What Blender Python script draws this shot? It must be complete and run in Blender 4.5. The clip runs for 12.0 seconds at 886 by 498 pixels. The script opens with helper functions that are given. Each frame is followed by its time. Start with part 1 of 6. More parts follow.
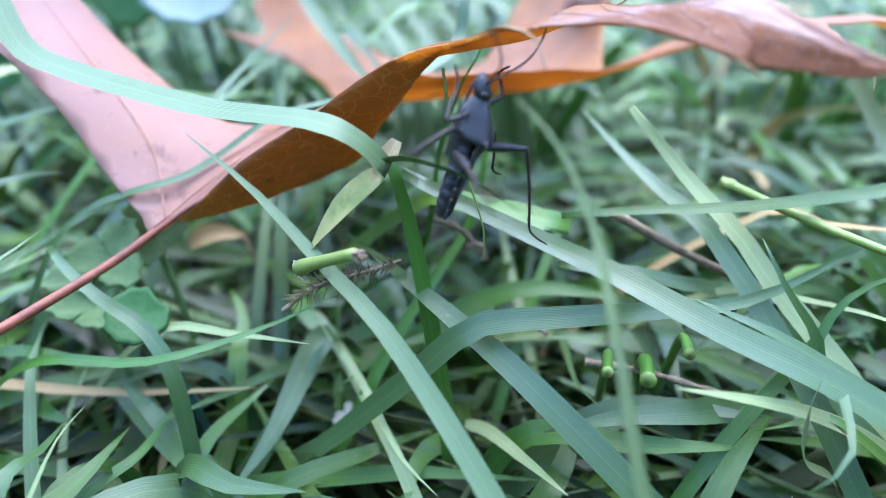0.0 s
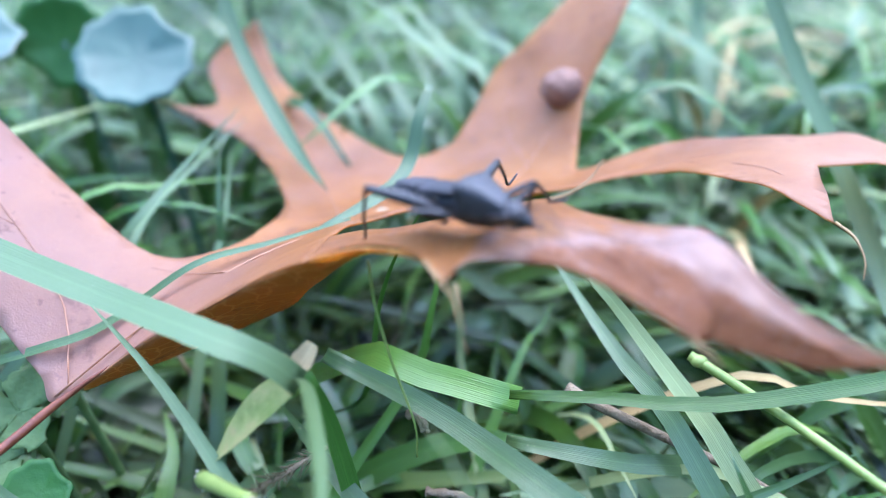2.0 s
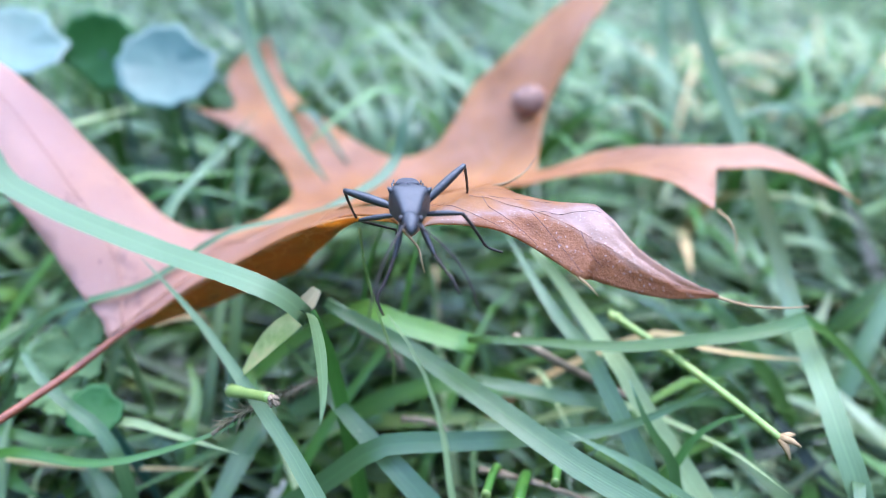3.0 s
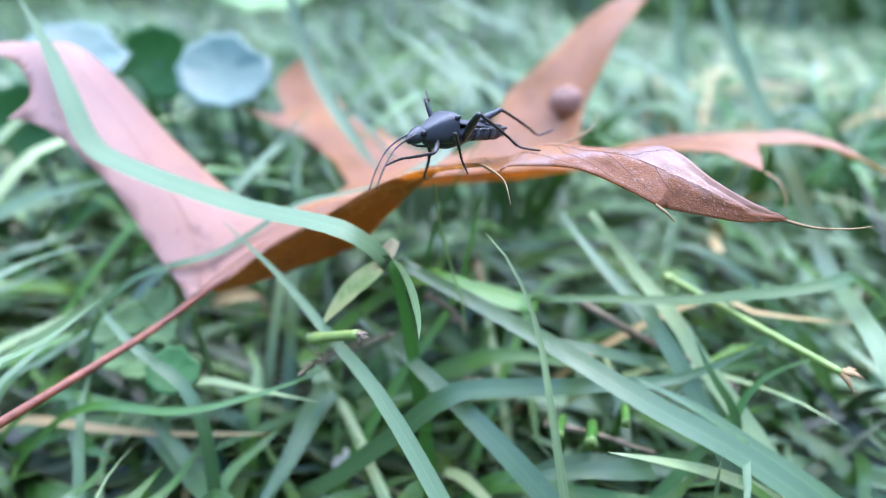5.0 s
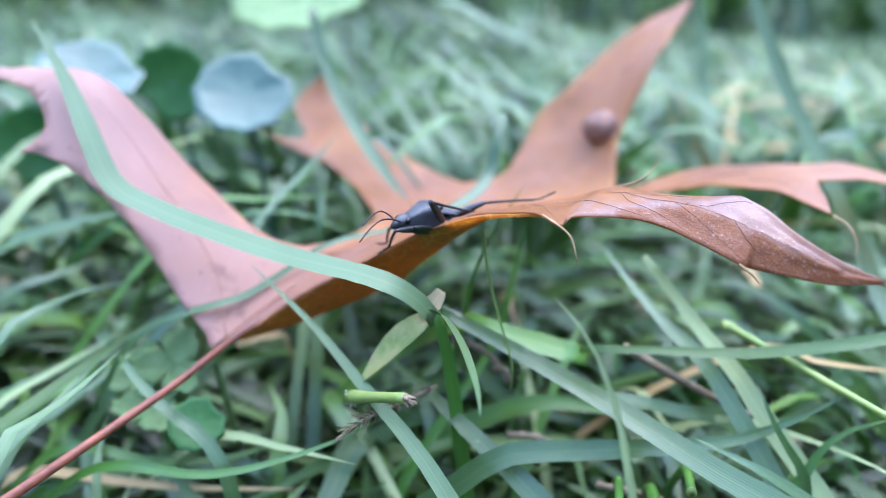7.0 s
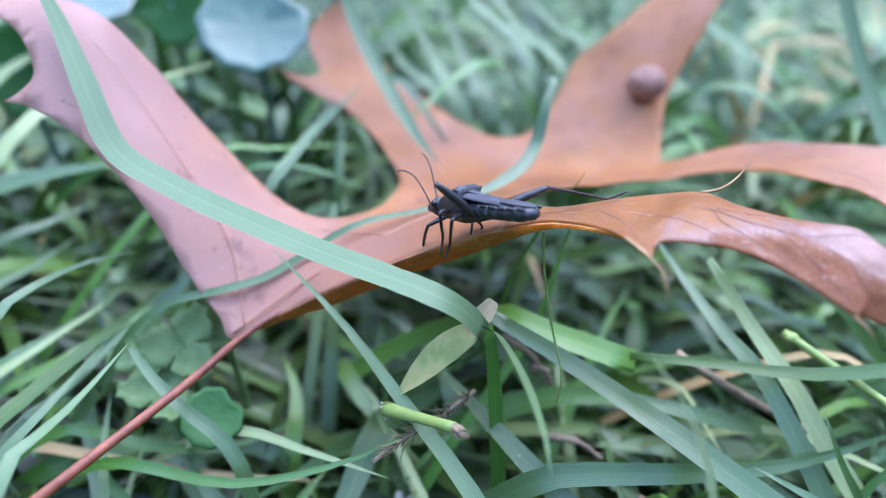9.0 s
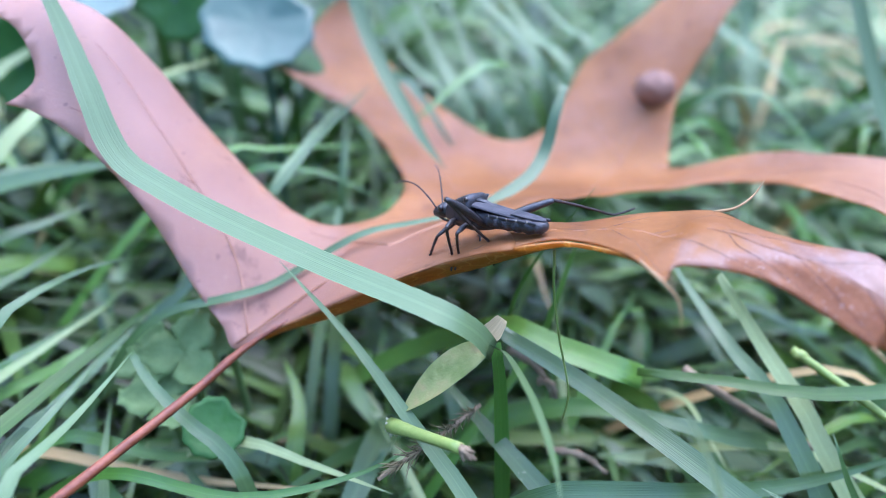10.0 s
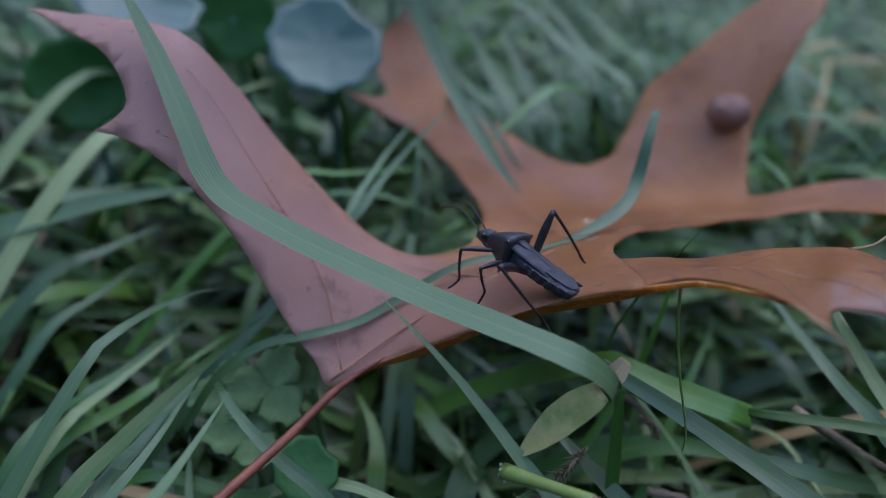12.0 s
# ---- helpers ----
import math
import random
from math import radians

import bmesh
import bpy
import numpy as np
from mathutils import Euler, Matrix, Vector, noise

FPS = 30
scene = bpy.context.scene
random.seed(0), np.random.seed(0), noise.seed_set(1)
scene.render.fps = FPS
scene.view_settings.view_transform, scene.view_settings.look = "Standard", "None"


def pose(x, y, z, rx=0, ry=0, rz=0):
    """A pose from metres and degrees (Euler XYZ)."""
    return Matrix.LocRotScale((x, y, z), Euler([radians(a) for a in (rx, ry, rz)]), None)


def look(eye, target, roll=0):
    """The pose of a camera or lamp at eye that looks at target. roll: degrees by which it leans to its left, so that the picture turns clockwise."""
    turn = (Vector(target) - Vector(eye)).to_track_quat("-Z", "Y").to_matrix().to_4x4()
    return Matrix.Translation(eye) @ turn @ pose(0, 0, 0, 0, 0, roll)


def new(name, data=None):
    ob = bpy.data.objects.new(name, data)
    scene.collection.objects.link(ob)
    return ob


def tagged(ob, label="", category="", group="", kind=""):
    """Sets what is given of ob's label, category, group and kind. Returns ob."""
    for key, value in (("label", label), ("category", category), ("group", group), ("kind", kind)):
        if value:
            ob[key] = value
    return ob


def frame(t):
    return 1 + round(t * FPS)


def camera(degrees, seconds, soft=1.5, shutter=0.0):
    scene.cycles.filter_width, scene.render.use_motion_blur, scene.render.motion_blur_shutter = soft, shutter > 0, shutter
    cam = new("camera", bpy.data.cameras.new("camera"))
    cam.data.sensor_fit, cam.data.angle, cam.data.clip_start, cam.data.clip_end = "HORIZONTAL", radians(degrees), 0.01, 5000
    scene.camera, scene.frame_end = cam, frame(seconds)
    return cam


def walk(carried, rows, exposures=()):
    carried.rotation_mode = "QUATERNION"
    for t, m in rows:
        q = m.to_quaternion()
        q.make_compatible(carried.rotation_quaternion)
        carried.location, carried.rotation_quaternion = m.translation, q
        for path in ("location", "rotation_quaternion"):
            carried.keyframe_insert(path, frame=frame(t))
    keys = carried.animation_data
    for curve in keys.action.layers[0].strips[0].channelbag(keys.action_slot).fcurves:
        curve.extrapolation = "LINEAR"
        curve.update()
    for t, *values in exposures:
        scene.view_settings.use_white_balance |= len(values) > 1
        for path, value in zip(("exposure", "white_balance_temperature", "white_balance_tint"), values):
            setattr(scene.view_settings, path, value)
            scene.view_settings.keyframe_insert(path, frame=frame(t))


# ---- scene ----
cam = camera(65.9, 12.0, soft=0.65)
cam.data.dof.use_dof = True
cam.data.dof.focus_distance = 0.066
cam.data.dof.aperture_fstop = 13.5
PATH = [
    (0.0, 0.00003, 0.00001, 0.05502, 64.03, -0.00, 0.02),
    (0.5, 0.00164, 0.00403, 0.05906, 64.22, -0.38, -0.75),
    (1.0, 0.00854, 0.01150, 0.06162, 64.31, 0.43, -0.90),
    (1.5, 0.00395, 0.01679, 0.06802, 64.04, 0.45, -0.25),
    (2.0, 0.00629, 0.01663, 0.06965, 61.78, -1.03, 0.65),
    (2.5, 0.01001, 0.00409, 0.07939, 59.65, -2.81, 1.20),
    (3.0, 0.00891, -0.00225, 0.07528, 62.49, -2.35, 0.84),
    (3.5, 0.00690, -0.00891, 0.07078, 64.68, -2.56, 1.05),
    (5.5, 0.00053, -0.01167, 0.06655, 67.01, -1.82, 0.62),
    (6.0, 0.00149, -0.01066, 0.06856, 66.99, -2.55, 0.01),
    (6.5, 0.00038, -0.00769, 0.06958, 67.65, -2.16, 0.28),
    (7.0, -0.00449, -0.00423, 0.06886, 67.23, -2.24, 0.84),
    (9.0, -0.01187, 0.00785, 0.07342, 59.38, -5.33, 0.92),
    (9.5, -0.01190, 0.00945, 0.07402, 58.85, -5.66, 1.05),
    (10.0, -0.01311, 0.01011, 0.07504, 58.35, -6.15, 1.22),
    (10.5, -0.01409, 0.01123, 0.07465, 58.73, -6.27, 1.04),
    (11.0, -0.01684, 0.01160, 0.07477, 58.92, -6.10, 1.17),
    (11.5, -0.02044, 0.01287, 0.07615, 59.01, -5.95, 1.40),
    (12.0, -0.02380, 0.01350, 0.07415, 59.46, -6.24, 1.66),
]
EV = 3.42
LIFT = 0.015  # the matted grass roots lie 1.5 cm above the soil
walk(cam, [(t, pose(x, y, z + LIFT, rx, ry, rz)) for t, x, y, z, rx, ry, rz in PATH],
     exposures=[(t, EV + stops, kelvin, tint) for t, stops, kelvin, tint in ((0.0, 0.11, 5540, 13), (1.0, 0.08, 5520, 13), (2.0, 0.0, 5460, 13), (3.0, 0.04, 5520, 13), (5.5, 0.10, 5600, 14), (7.0, -0.08, 5560, 15), (9.0, -0.2, 5500, 18), (11.2, -0.22, 5500, 18), (11.5, -0.52, 5500, 17), (12.0, -1.92, 5500, 17))])

# ---- light ----
world = bpy.data.worlds.new("sky")
scene.world = world
world.use_nodes = True
wt = world.node_tree
sky = wt.nodes.new("ShaderNodeTexSky")
sky.sky_type = "NISHITA"
sky.sun_disc = False
sky.sun_elevation, sky.sun_rotation = radians(68), radians(40)
wt.links.new(sky.outputs[0], wt.nodes["Background"].inputs[0])
wt.nodes["Background"].inputs[1].default_value = 0.15
sun = new("sun", bpy.data.lights.new("sun", "SUN"))
sun.data.energy, sun.data.angle, sun.data.color = 0.4, radians(70), (1.0, 0.98, 0.95)
sun.matrix_world = look((0, 0, 1), (0.20, -0.30, 0.0))


# ---- materials ----
def tree(name):
    m = bpy.data.materials.new(name)
    m.use_nodes = True
    t = m.node_tree
    return m, t, t.nodes["Principled BSDF"]


def node(t, kind, **inputs):
    n = t.nodes.new(kind)
    for k, v in inputs.items():
        n.inputs[k.replace("_", " ")].default_value = v
    return n


def noise_of(t, coord, scale, detail=3.0, rough=0.55):
    n = node(t, "ShaderNodeTexNoise", Scale=scale, Detail=detail, Roughness=rough)
    t.links.new(coord, n.inputs["Vector"])
    return n.outputs["Fac"]


def ramp(t, fac, stops):
    r = t.nodes.new("ShaderNodeValToRGB")
    el = r.color_ramp.elements
    while len(el) < len(stops):
        el.new(0.5)
    for e, (p, c) in zip(el, stops):
        e.position, e.color = p, (*c, 1)
    t.links.new(fac, r.inputs[0])
    return r.outputs[0]


def math_of(t, op, a, b=0.0, c=0.0):
    n = t.nodes.new("ShaderNodeMath")
    n.operation = op
    for i, v in enumerate((a, b, c)):
        if isinstance(v, (int, float)):
            n.inputs[i].default_value = v
        else:
            t.links.new(v, n.inputs[i])
    return n.outputs[0]


def mix_of(t, fac, a, b, how="MIX"):
    n = t.nodes.new("ShaderNodeMix")
    n.data_type, n.blend_type = "RGBA", how
    for i, v in ((0, fac), (6, a), (7, b)):
        if isinstance(v, (int, float)):
            n.inputs[i].default_value = v
        elif isinstance(v, tuple):
            n.inputs[i].default_value = (*v, 1)
        else:
            t.links.new(v, n.inputs[i])
    return n.outputs[2]


def bump_of(t, height, strength, distance):
    n = node(t, "ShaderNodeBump", Strength=strength, Distance=distance)
    t.links.new(height, n.inputs["Height"])
    return n.outputs[0]


def coords(t):
    return t.nodes.new("ShaderNodeTexCoord").outputs["Object"]


def thin(t, bsdf, colour, amount):
    """Lets part of the light pass, as it does through a leaf."""
    tl = t.nodes.new("ShaderNodeBsdfTranslucent")
    t.links.new(colour, tl.inputs[0])
    mx = t.nodes.new("ShaderNodeMixShader")
    mx.inputs[0].default_value = amount
    t.links.new(bsdf.outputs[0], mx.inputs[1])
    t.links.new(tl.outputs[0], mx.inputs[2])
    t.links.new(mx.outputs[0], t.nodes["Material Output"].inputs[0])


def mat_grass(name, stops, rough=0.33, island=False, stripe=0.7, spec=0.7, lets=0.26):
    """Grass: long veins along the blade, patches and flecks of wear."""
    m, t, b = tree(name)
    uv = t.nodes.new("ShaderNodeUVMap").outputs[0]
    sep = t.nodes.new("ShaderNodeSeparateXYZ")
    t.links.new(uv, sep.inputs[0])
    which = t.nodes.new("ShaderNodeNewGeometry").outputs["Random Per Island"] if island else t.nodes.new("ShaderNodeObjectInfo").outputs["Random"]
    tone = ramp(t, which, stops)
    co = coords(t)
    patch = noise_of(t, co, 90, 4)
    tone = mix_of(t, math_of(t, "MULTIPLY", patch, 0.55), tone, mix_of(t, 1.0, tone, (0.55, 0.75, 0.40), "MULTIPLY"))
    wave = math_of(t, "ADD", math_of(t, "SINE", math_of(t, "MULTIPLY", sep.outputs[0], 58.0)), math_of(t, "SINE", math_of(t, "MULTIPLY", sep.outputs[0], 91.0)))
    wave = math_of(t, "MULTIPLY", wave, math_of(t, "MULTIPLY", ramp(t, noise_of(t, co, 150, 4), [(0.38, (0, 0, 0)), (0.68, (1, 1, 1))]), 0.7))
    fine = noise_of(t, co, 1400, 2)
    line = math_of(t, "ADD", math_of(t, "MULTIPLY", wave, 0.5), fine)
    tone = mix_of(t, math_of(t, "MULTIPLY", math_of(t, "MAXIMUM", line, 0.0), stripe * 0.5), tone, mix_of(t, 1.0, tone, (1.45, 1.35, 1.5), "MULTIPLY"))
    stretch = t.nodes.new("ShaderNodeVectorMath")
    stretch.operation = "MULTIPLY"
    t.links.new(uv, stretch.inputs[0])
    stretch.inputs[1].default_value = (34.0, 2.2, 1.0)
    shift = t.nodes.new("ShaderNodeVectorMath")
    t.links.new(stretch.outputs[0], shift.inputs[0])
    t.links.new(math_of(t, "MULTIPLY", which, 90.0), shift.inputs[1])
    streak = noise_of(t, shift.outputs[0], 1.0, 3)
    tone = mix_of(t, math_of(t, "MULTIPLY", ramp(t, streak, [(0.42, (0, 0, 0)), (0.72, (1, 1, 1))]), 0.45), tone, mix_of(t, 1.0, tone, (1.5, 1.4, 1.55), "MULTIPLY"))
    rim = math_of(t, "ABSOLUTE", math_of(t, "SUBTRACT", sep.outputs[0], 0.5))
    rim = ramp(t, rim, [(0.0, (1, 1, 1)), (0.06, (0, 0, 0)), (0.46, (0, 0, 0)), (0.5, (1, 1, 1))])
    tone = mix_of(t, math_of(t, "MULTIPLY", rim, 0.4), tone, mix_of(t, 1.0, tone, (1.5, 1.5, 1.5), "MULTIPLY"))
    fleck = ramp(t, noise_of(t, co, 520, 5, 0.7), [(0.66, (0, 0, 0)), (0.74, (1, 1, 1))])
    tone = mix_of(t, math_of(t, "MULTIPLY", fleck, 0.35), tone, (0.36, 0.36, 0.20))
    t.links.new(tone, b.inputs["Base Color"])
    b.inputs["Roughness"].default_value = rough
    b.inputs["Specular IOR Level"].default_value = spec
    t.links.new(bump_of(t, line, 0.3, 0.0001), b.inputs["Normal"])
    thin(t, b, tone, lets)
    return m


def mat_oak():
    m, t, b = tree("dry_oak_leaf")
    co = coords(t)
    big = noise_of(t, co, 38, 4)
    tone = ramp(t, big, [(0.3, (0.26, 0.096, 0.023)), (0.5, (0.41, 0.172, 0.048)), (0.7, (0.52, 0.248, 0.092))])
    blotch = ramp(t, noise_of(t, co, 95, 5, 0.6), [(0.42, (0, 0, 0)), (0.68, (1, 1, 1))])
    tone = mix_of(t, math_of(t, "MULTIPLY", blotch, 0.55), tone, (0.24, 0.080, 0.022))
    base = t.nodes.new("ShaderNodeSeparateXYZ")
    t.links.new(co, base.inputs[0])
    # The left lobe's pale pink sky sheen, painted into the base colour.
    pink_sheen = ramp(t, math_of(t, "ADD", math_of(t, "MULTIPLY", base.outputs[0], 18.0), math_of(t, "ADD", math_of(t, "MULTIPLY", big, 0.9), math_of(t, "MULTIPLY", base.outputs[1], 8.0))), [(0.28, (1, 1, 1)), (0.95, (0, 0, 0))])
    tone = mix_of(t, math_of(t, "MULTIPLY", pink_sheen, 0.74), tone, (0.56, 0.350, 0.315))
    faded = ramp(t, math_of(t, "ADD", math_of(t, "MULTIPLY", base.outputs[0], 10.0), math_of(t, "MULTIPLY", big, 0.175)), [(0.73, (0, 0, 0)), (0.88, (1, 1, 1))])
    faded = math_of(t, "MULTIPLY", faded, ramp(t, math_of(t, "MULTIPLY", base.outputs[1], 10.0), [(0.40, (1, 1, 1)), (0.46, (0, 0, 0))]))
    below = t.nodes.new("ShaderNodeAttribute")
    below.attribute_name = "underside"
    tone = mix_of(t, math_of(t, "MULTIPLY", faded, 0.55), tone, (0.54, 0.325, 0.235))
    tone = mix_of(t, math_of(t, "MULTIPLY", below.outputs["Fac"], 0.9), tone, mix_of(t, big, (0.50, 0.200, 0.028), (0.64, 0.290, 0.052)))
    vor = t.nodes.new("ShaderNodeTexVoronoi")
    vor.feature = "DISTANCE_TO_EDGE"
    vor.inputs["Scale"].default_value = 900
    wob = t.nodes.new("ShaderNodeTexNoise")
    wob.inputs["Scale"].default_value = 300
    t.links.new(co, wob.inputs["Vector"])
    add = t.nodes.new("ShaderNodeVectorMath")
    add.operation = "MULTIPLY_ADD"
    t.links.new(wob.outputs["Color"], add.inputs[0])
    add.inputs[1].default_value = (0.002, 0.002, 0.002)
    t.links.new(co, add.inputs[2])
    t.links.new(add.outputs[0], vor.inputs["Vector"])
    net = ramp(t, vor.outputs["Distance"], [(0.0, (1, 1, 1)), (0.10, (0, 0, 0))])
    tone = mix_of(t, math_of(t, "MULTIPLY", net, 0.05), tone, (0.55, 0.27, 0.11))
    wide = t.nodes.new("ShaderNodeTexVoronoi")
    wide.feature = "DISTANCE_TO_EDGE"
    wide.inputs["Scale"].default_value = 430
    bent = t.nodes.new("ShaderNodeVectorMath")
    bent.operation = "MULTIPLY_ADD"
    t.links.new(wob.outputs["Color"], bent.inputs[0])
    bent.inputs[1].default_value = (0.003, 0.003, 0.003)
    t.links.new(co, bent.inputs[2])
    t.links.new(bent.outputs[0], wide.inputs["Vector"])
    cord = ramp(t, wide.outputs["Distance"], [(0.0, (1, 1, 1)), (0.06, (0, 0, 0))])
    tone = mix_of(t, math_of(t, "MULTIPLY", cord, math_of(t, "ADD", 0.025, math_of(t, "MULTIPLY", below.outputs["Fac"], 0.42))), tone, (0.86, 0.56, 0.20))
    spots = ramp(t, noise_of(t, co, 170, 5, 0.65), [(0.62, (0, 0, 0)), (0.70, (1, 1, 1))])
    tone = mix_of(t, math_of(t, "MULTIPLY", spots, 0.45), tone, (0.12, 0.045, 0.030))
    pale = ramp(t, noise_of(t, co, 900, 4, 0.7), [(0.64, (0, 0, 0)), (0.72, (1, 1, 1))])
    tone = mix_of(t, math_of(t, "MULTIPLY", pale, 0.25), tone, (0.62, 0.42, 0.30))
    bloom = ramp(t, noise_of(t, co, 60, 6, 0.62), [(0.45, (0, 0, 0)), (0.68, (1, 1, 1))])
    tone = mix_of(t, math_of(t, "MULTIPLY", bloom, 0.26), tone, (0.50, 0.290, 0.250))
    dots = ramp(t, noise_of(t, co, 640, 2, 0.5), [(0.70, (0, 0, 0)), (0.76, (1, 1, 1))])
    tone = mix_of(t, math_of(t, "MULTIPLY", dots, 0.45), tone, (0.16, 0.075, 0.070))
    at = t.nodes.new("ShaderNodeAttribute")
    at.attribute_name = "withered"
    dry = at.outputs["Fac"]
    knob = noise_of(t, co, 3400, 3, 0.6)
    sheen_node = t.nodes.new("ShaderNodeAttribute")
    sheen_node.attribute_name = "sky_sheen"
    sheen_mask = sheen_node.outputs["Fac"]
    # Lilac sky sheen of the near lobe mixed into its base colour.
    tone = mix_of(t, math_of(t, "MULTIPLY", sheen_mask, 0.62), tone, mix_of(t, noise_of(t, co, 700, 4, 0.6), (0.27, 0.135, 0.105), (0.47, 0.325, 0.315)))
    tone = mix_of(t, math_of(t, "MULTIPLY", dry, 0.92), tone, mix_of(t, noise_of(t, co, 900, 4, 0.6), (0.20, 0.052, 0.012), (0.48, 0.190, 0.066)))
    # Tiny sky glints painted as pale dots, which are also smoother.
    flecks = ramp(t, knob, [(0.62, (0, 0, 0)), (0.70, (1, 1, 1))])
    tone = mix_of(t, math_of(t, "MULTIPLY", flecks, math_of(t, "MULTIPLY", math_of(t, "MAXIMUM", dry, sheen_mask), 0.6)), tone, (0.74, 0.60, 0.54))
    t.links.new(tone, b.inputs["Base Color"])
    t.links.new(math_of(t, "SUBTRACT", 0.52, math_of(t, "MULTIPLY", flecks, 0.24)), b.inputs["Roughness"])
    t.links.new(math_of(t, "SUBTRACT", 0.40, math_of(t, "MULTIPLY", dry, 0.10)), b.inputs["Specular IOR Level"])
    t.links.new(math_of(t, "ADD", 0.14, math_of(t, "MULTIPLY", sheen_mask, math_of(t, "SUBTRACT", 0.72, math_of(t, "MULTIPLY", dry, 0.62)))), b.inputs["Coat Weight"])
    b.inputs["Coat Roughness"].default_value = 0.34
    pit = noise_of(t, co, 5200, 2, 0.6)
    h = math_of(t, "ADD", math_of(t, "MULTIPLY", net, -0.10), noise_of(t, co, 420, 4))
    h = math_of(t, "ADD", h, math_of(t, "MULTIPLY", math_of(t, "MULTIPLY", dry, math_of(t, "ADD", knob, math_of(t, "MULTIPLY", pit, 0.6))), 2.6))
    h = math_of(t, "ADD", h, math_of(t, "MULTIPLY", pit, 0.5))
    t.links.new(bump_of(t, h, 0.6, 0.00020), b.inputs["Normal"])
    thin(t, b, mix_of(t, 1.0, tone, (1.4, 1.6, 0.85), "MULTIPLY"), 0.52)
    return m


def mat_plain(name, stops, scale, rough, spec=0.5, bump=0.3, dist=0.0002, lets=0.0, metal=0.0):
    m, t, b = tree(name)
    co = coords(t)
    f = noise_of(t, co, scale, 4)
    tone = ramp(t, f, stops)
    fine = noise_of(t, co, scale * 7, 3)
    tone = mix_of(t, math_of(t, "MULTIPLY", fine, 0.5), tone, mix_of(t, 1.0, tone, (0.55, 0.55, 0.55), "MULTIPLY"))
    t.links.new(tone, b.inputs["Base Color"])
    b.inputs["Roughness"].default_value = rough
    b.inputs["Specular IOR Level"].default_value = spec
    t.links.new(bump_of(t, fine, bump, dist), b.inputs["Normal"])
    if lets:
        thin(t, b, tone, lets)
    return m


G_MID = [(0.0, (0.040, 0.105, 0.012)), (0.35, (0.066, 0.150, 0.020)), (0.7, (0.098, 0.180, 0.034)), (1.0, (0.125, 0.215, 0.030))]
GRASS = mat_grass("grass_green", G_MID, spec=0.5, lets=0.3)
GRASS_BLUE = mat_grass("grass_blue_green", [(0.0, (0.052, 0.102, 0.024)), (0.5, (0.084, 0.140, 0.044)), (1.0, (0.040, 0.086, 0.018))], 0.36, spec=0.6, stripe=0.6)
GRASS_SHEEN = mat_grass("grass_silvery", [(0.0, (0.128, 0.190, 0.076)), (1.0, (0.142, 0.204, 0.088))], 0.46, spec=0.5, stripe=0.22, lets=0.30)
GRASS_BRIGHT = mat_grass("grass_bright", [(0.0, (0.080, 0.180, 0.024)), (1.0, (0.110, 0.220, 0.036))], spec=0.45, lets=0.32)
# Greens lowered for deep, shaded blades; some plainly dark plants use it too.
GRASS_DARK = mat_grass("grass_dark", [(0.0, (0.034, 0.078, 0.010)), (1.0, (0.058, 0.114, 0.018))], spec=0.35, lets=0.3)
GRASS_PALE = mat_grass("grass_pale", [(0.0, (0.24, 0.29, 0.115)), (1.0, (0.30, 0.345, 0.15))], 0.5, spec=0.4)
LEAFLET = mat_plain("pale_leaflet", [(0.35, (0.26, 0.335, 0.085)), (0.5, (0.42, 0.44, 0.155)), (0.66, (0.55, 0.41, 0.19))], 260, 0.5, 0.4, 0.5, 0.0002, 0.4)
STRAW = mat_grass("straw", [(0.0, (0.46, 0.30, 0.12)), (1.0, (0.54, 0.38, 0.18))], 0.6, spec=0.4)
# Deep lawn: the shade among and under blades is darkened into these greens.
LAWN = mat_grass("shade_dark_lawn_blades", [(0.0, (0.011, 0.018, 0.003)), (0.35, (0.024, 0.042, 0.006)), (0.6, (0.040, 0.072, 0.011)), (0.8, (0.066, 0.116, 0.022)), (0.92, (0.095, 0.175, 0.030)), (0.97, (0.15, 0.125, 0.050)), (1.0, (0.20, 0.150, 0.060))], island=True, spec=0.3, lets=0.2)
LAWN_FAR = mat_grass("lawn_far_blades", [(0.0, (0.010, 0.028, 0.005)), (0.4, (0.028, 0.070, 0.012)), (0.65, (0.062, 0.130, 0.028)), (0.85, (0.13, 0.21, 0.070)), (0.95, (0.22, 0.30, 0.12)), (1.0, (0.32, 0.30, 0.15))], island=True, rough=0.45, spec=0.42)
FLAKE = mat_grass("papery_flake", [(0.0, (0.50, 0.37, 0.20)), (1.0, (0.56, 0.42, 0.24))], 0.8, stripe=0.3, spec=0.1, lets=0.4)
LAWN_PALE = mat_grass("bleached_lawn_blades", [(0.0, (0.10, 0.17, 0.05)), (0.4, (0.20, 0.28, 0.11)), (0.75, (0.34, 0.40, 0.20)), (1.0, (0.48, 0.42, 0.27))], island=True, rough=0.5, spec=0.4)
LAWN_MINT = mat_grass("mint_lawn_blades", [(0.0, (0.070, 0.120, 0.036)), (0.4, (0.140, 0.205, 0.085)), (0.8, (0.230, 0.300, 0.150)), (1.0, (0.36, 0.36, 0.20))], island=True, rough=0.45, spec=0.45, lets=0.3)
OAK = mat_oak()
CRACK = mat_plain("dark_leaf_vein", [(0.3, (0.075, 0.028, 0.014)), (0.7, (0.16, 0.065, 0.035))], 300, 0.5, 0.5)
VEIN = mat_plain("leaf_vein", [(0.3, (0.40, 0.18, 0.08)), (0.7, (0.50, 0.24, 0.12))], 300, 0.5, 0.5)
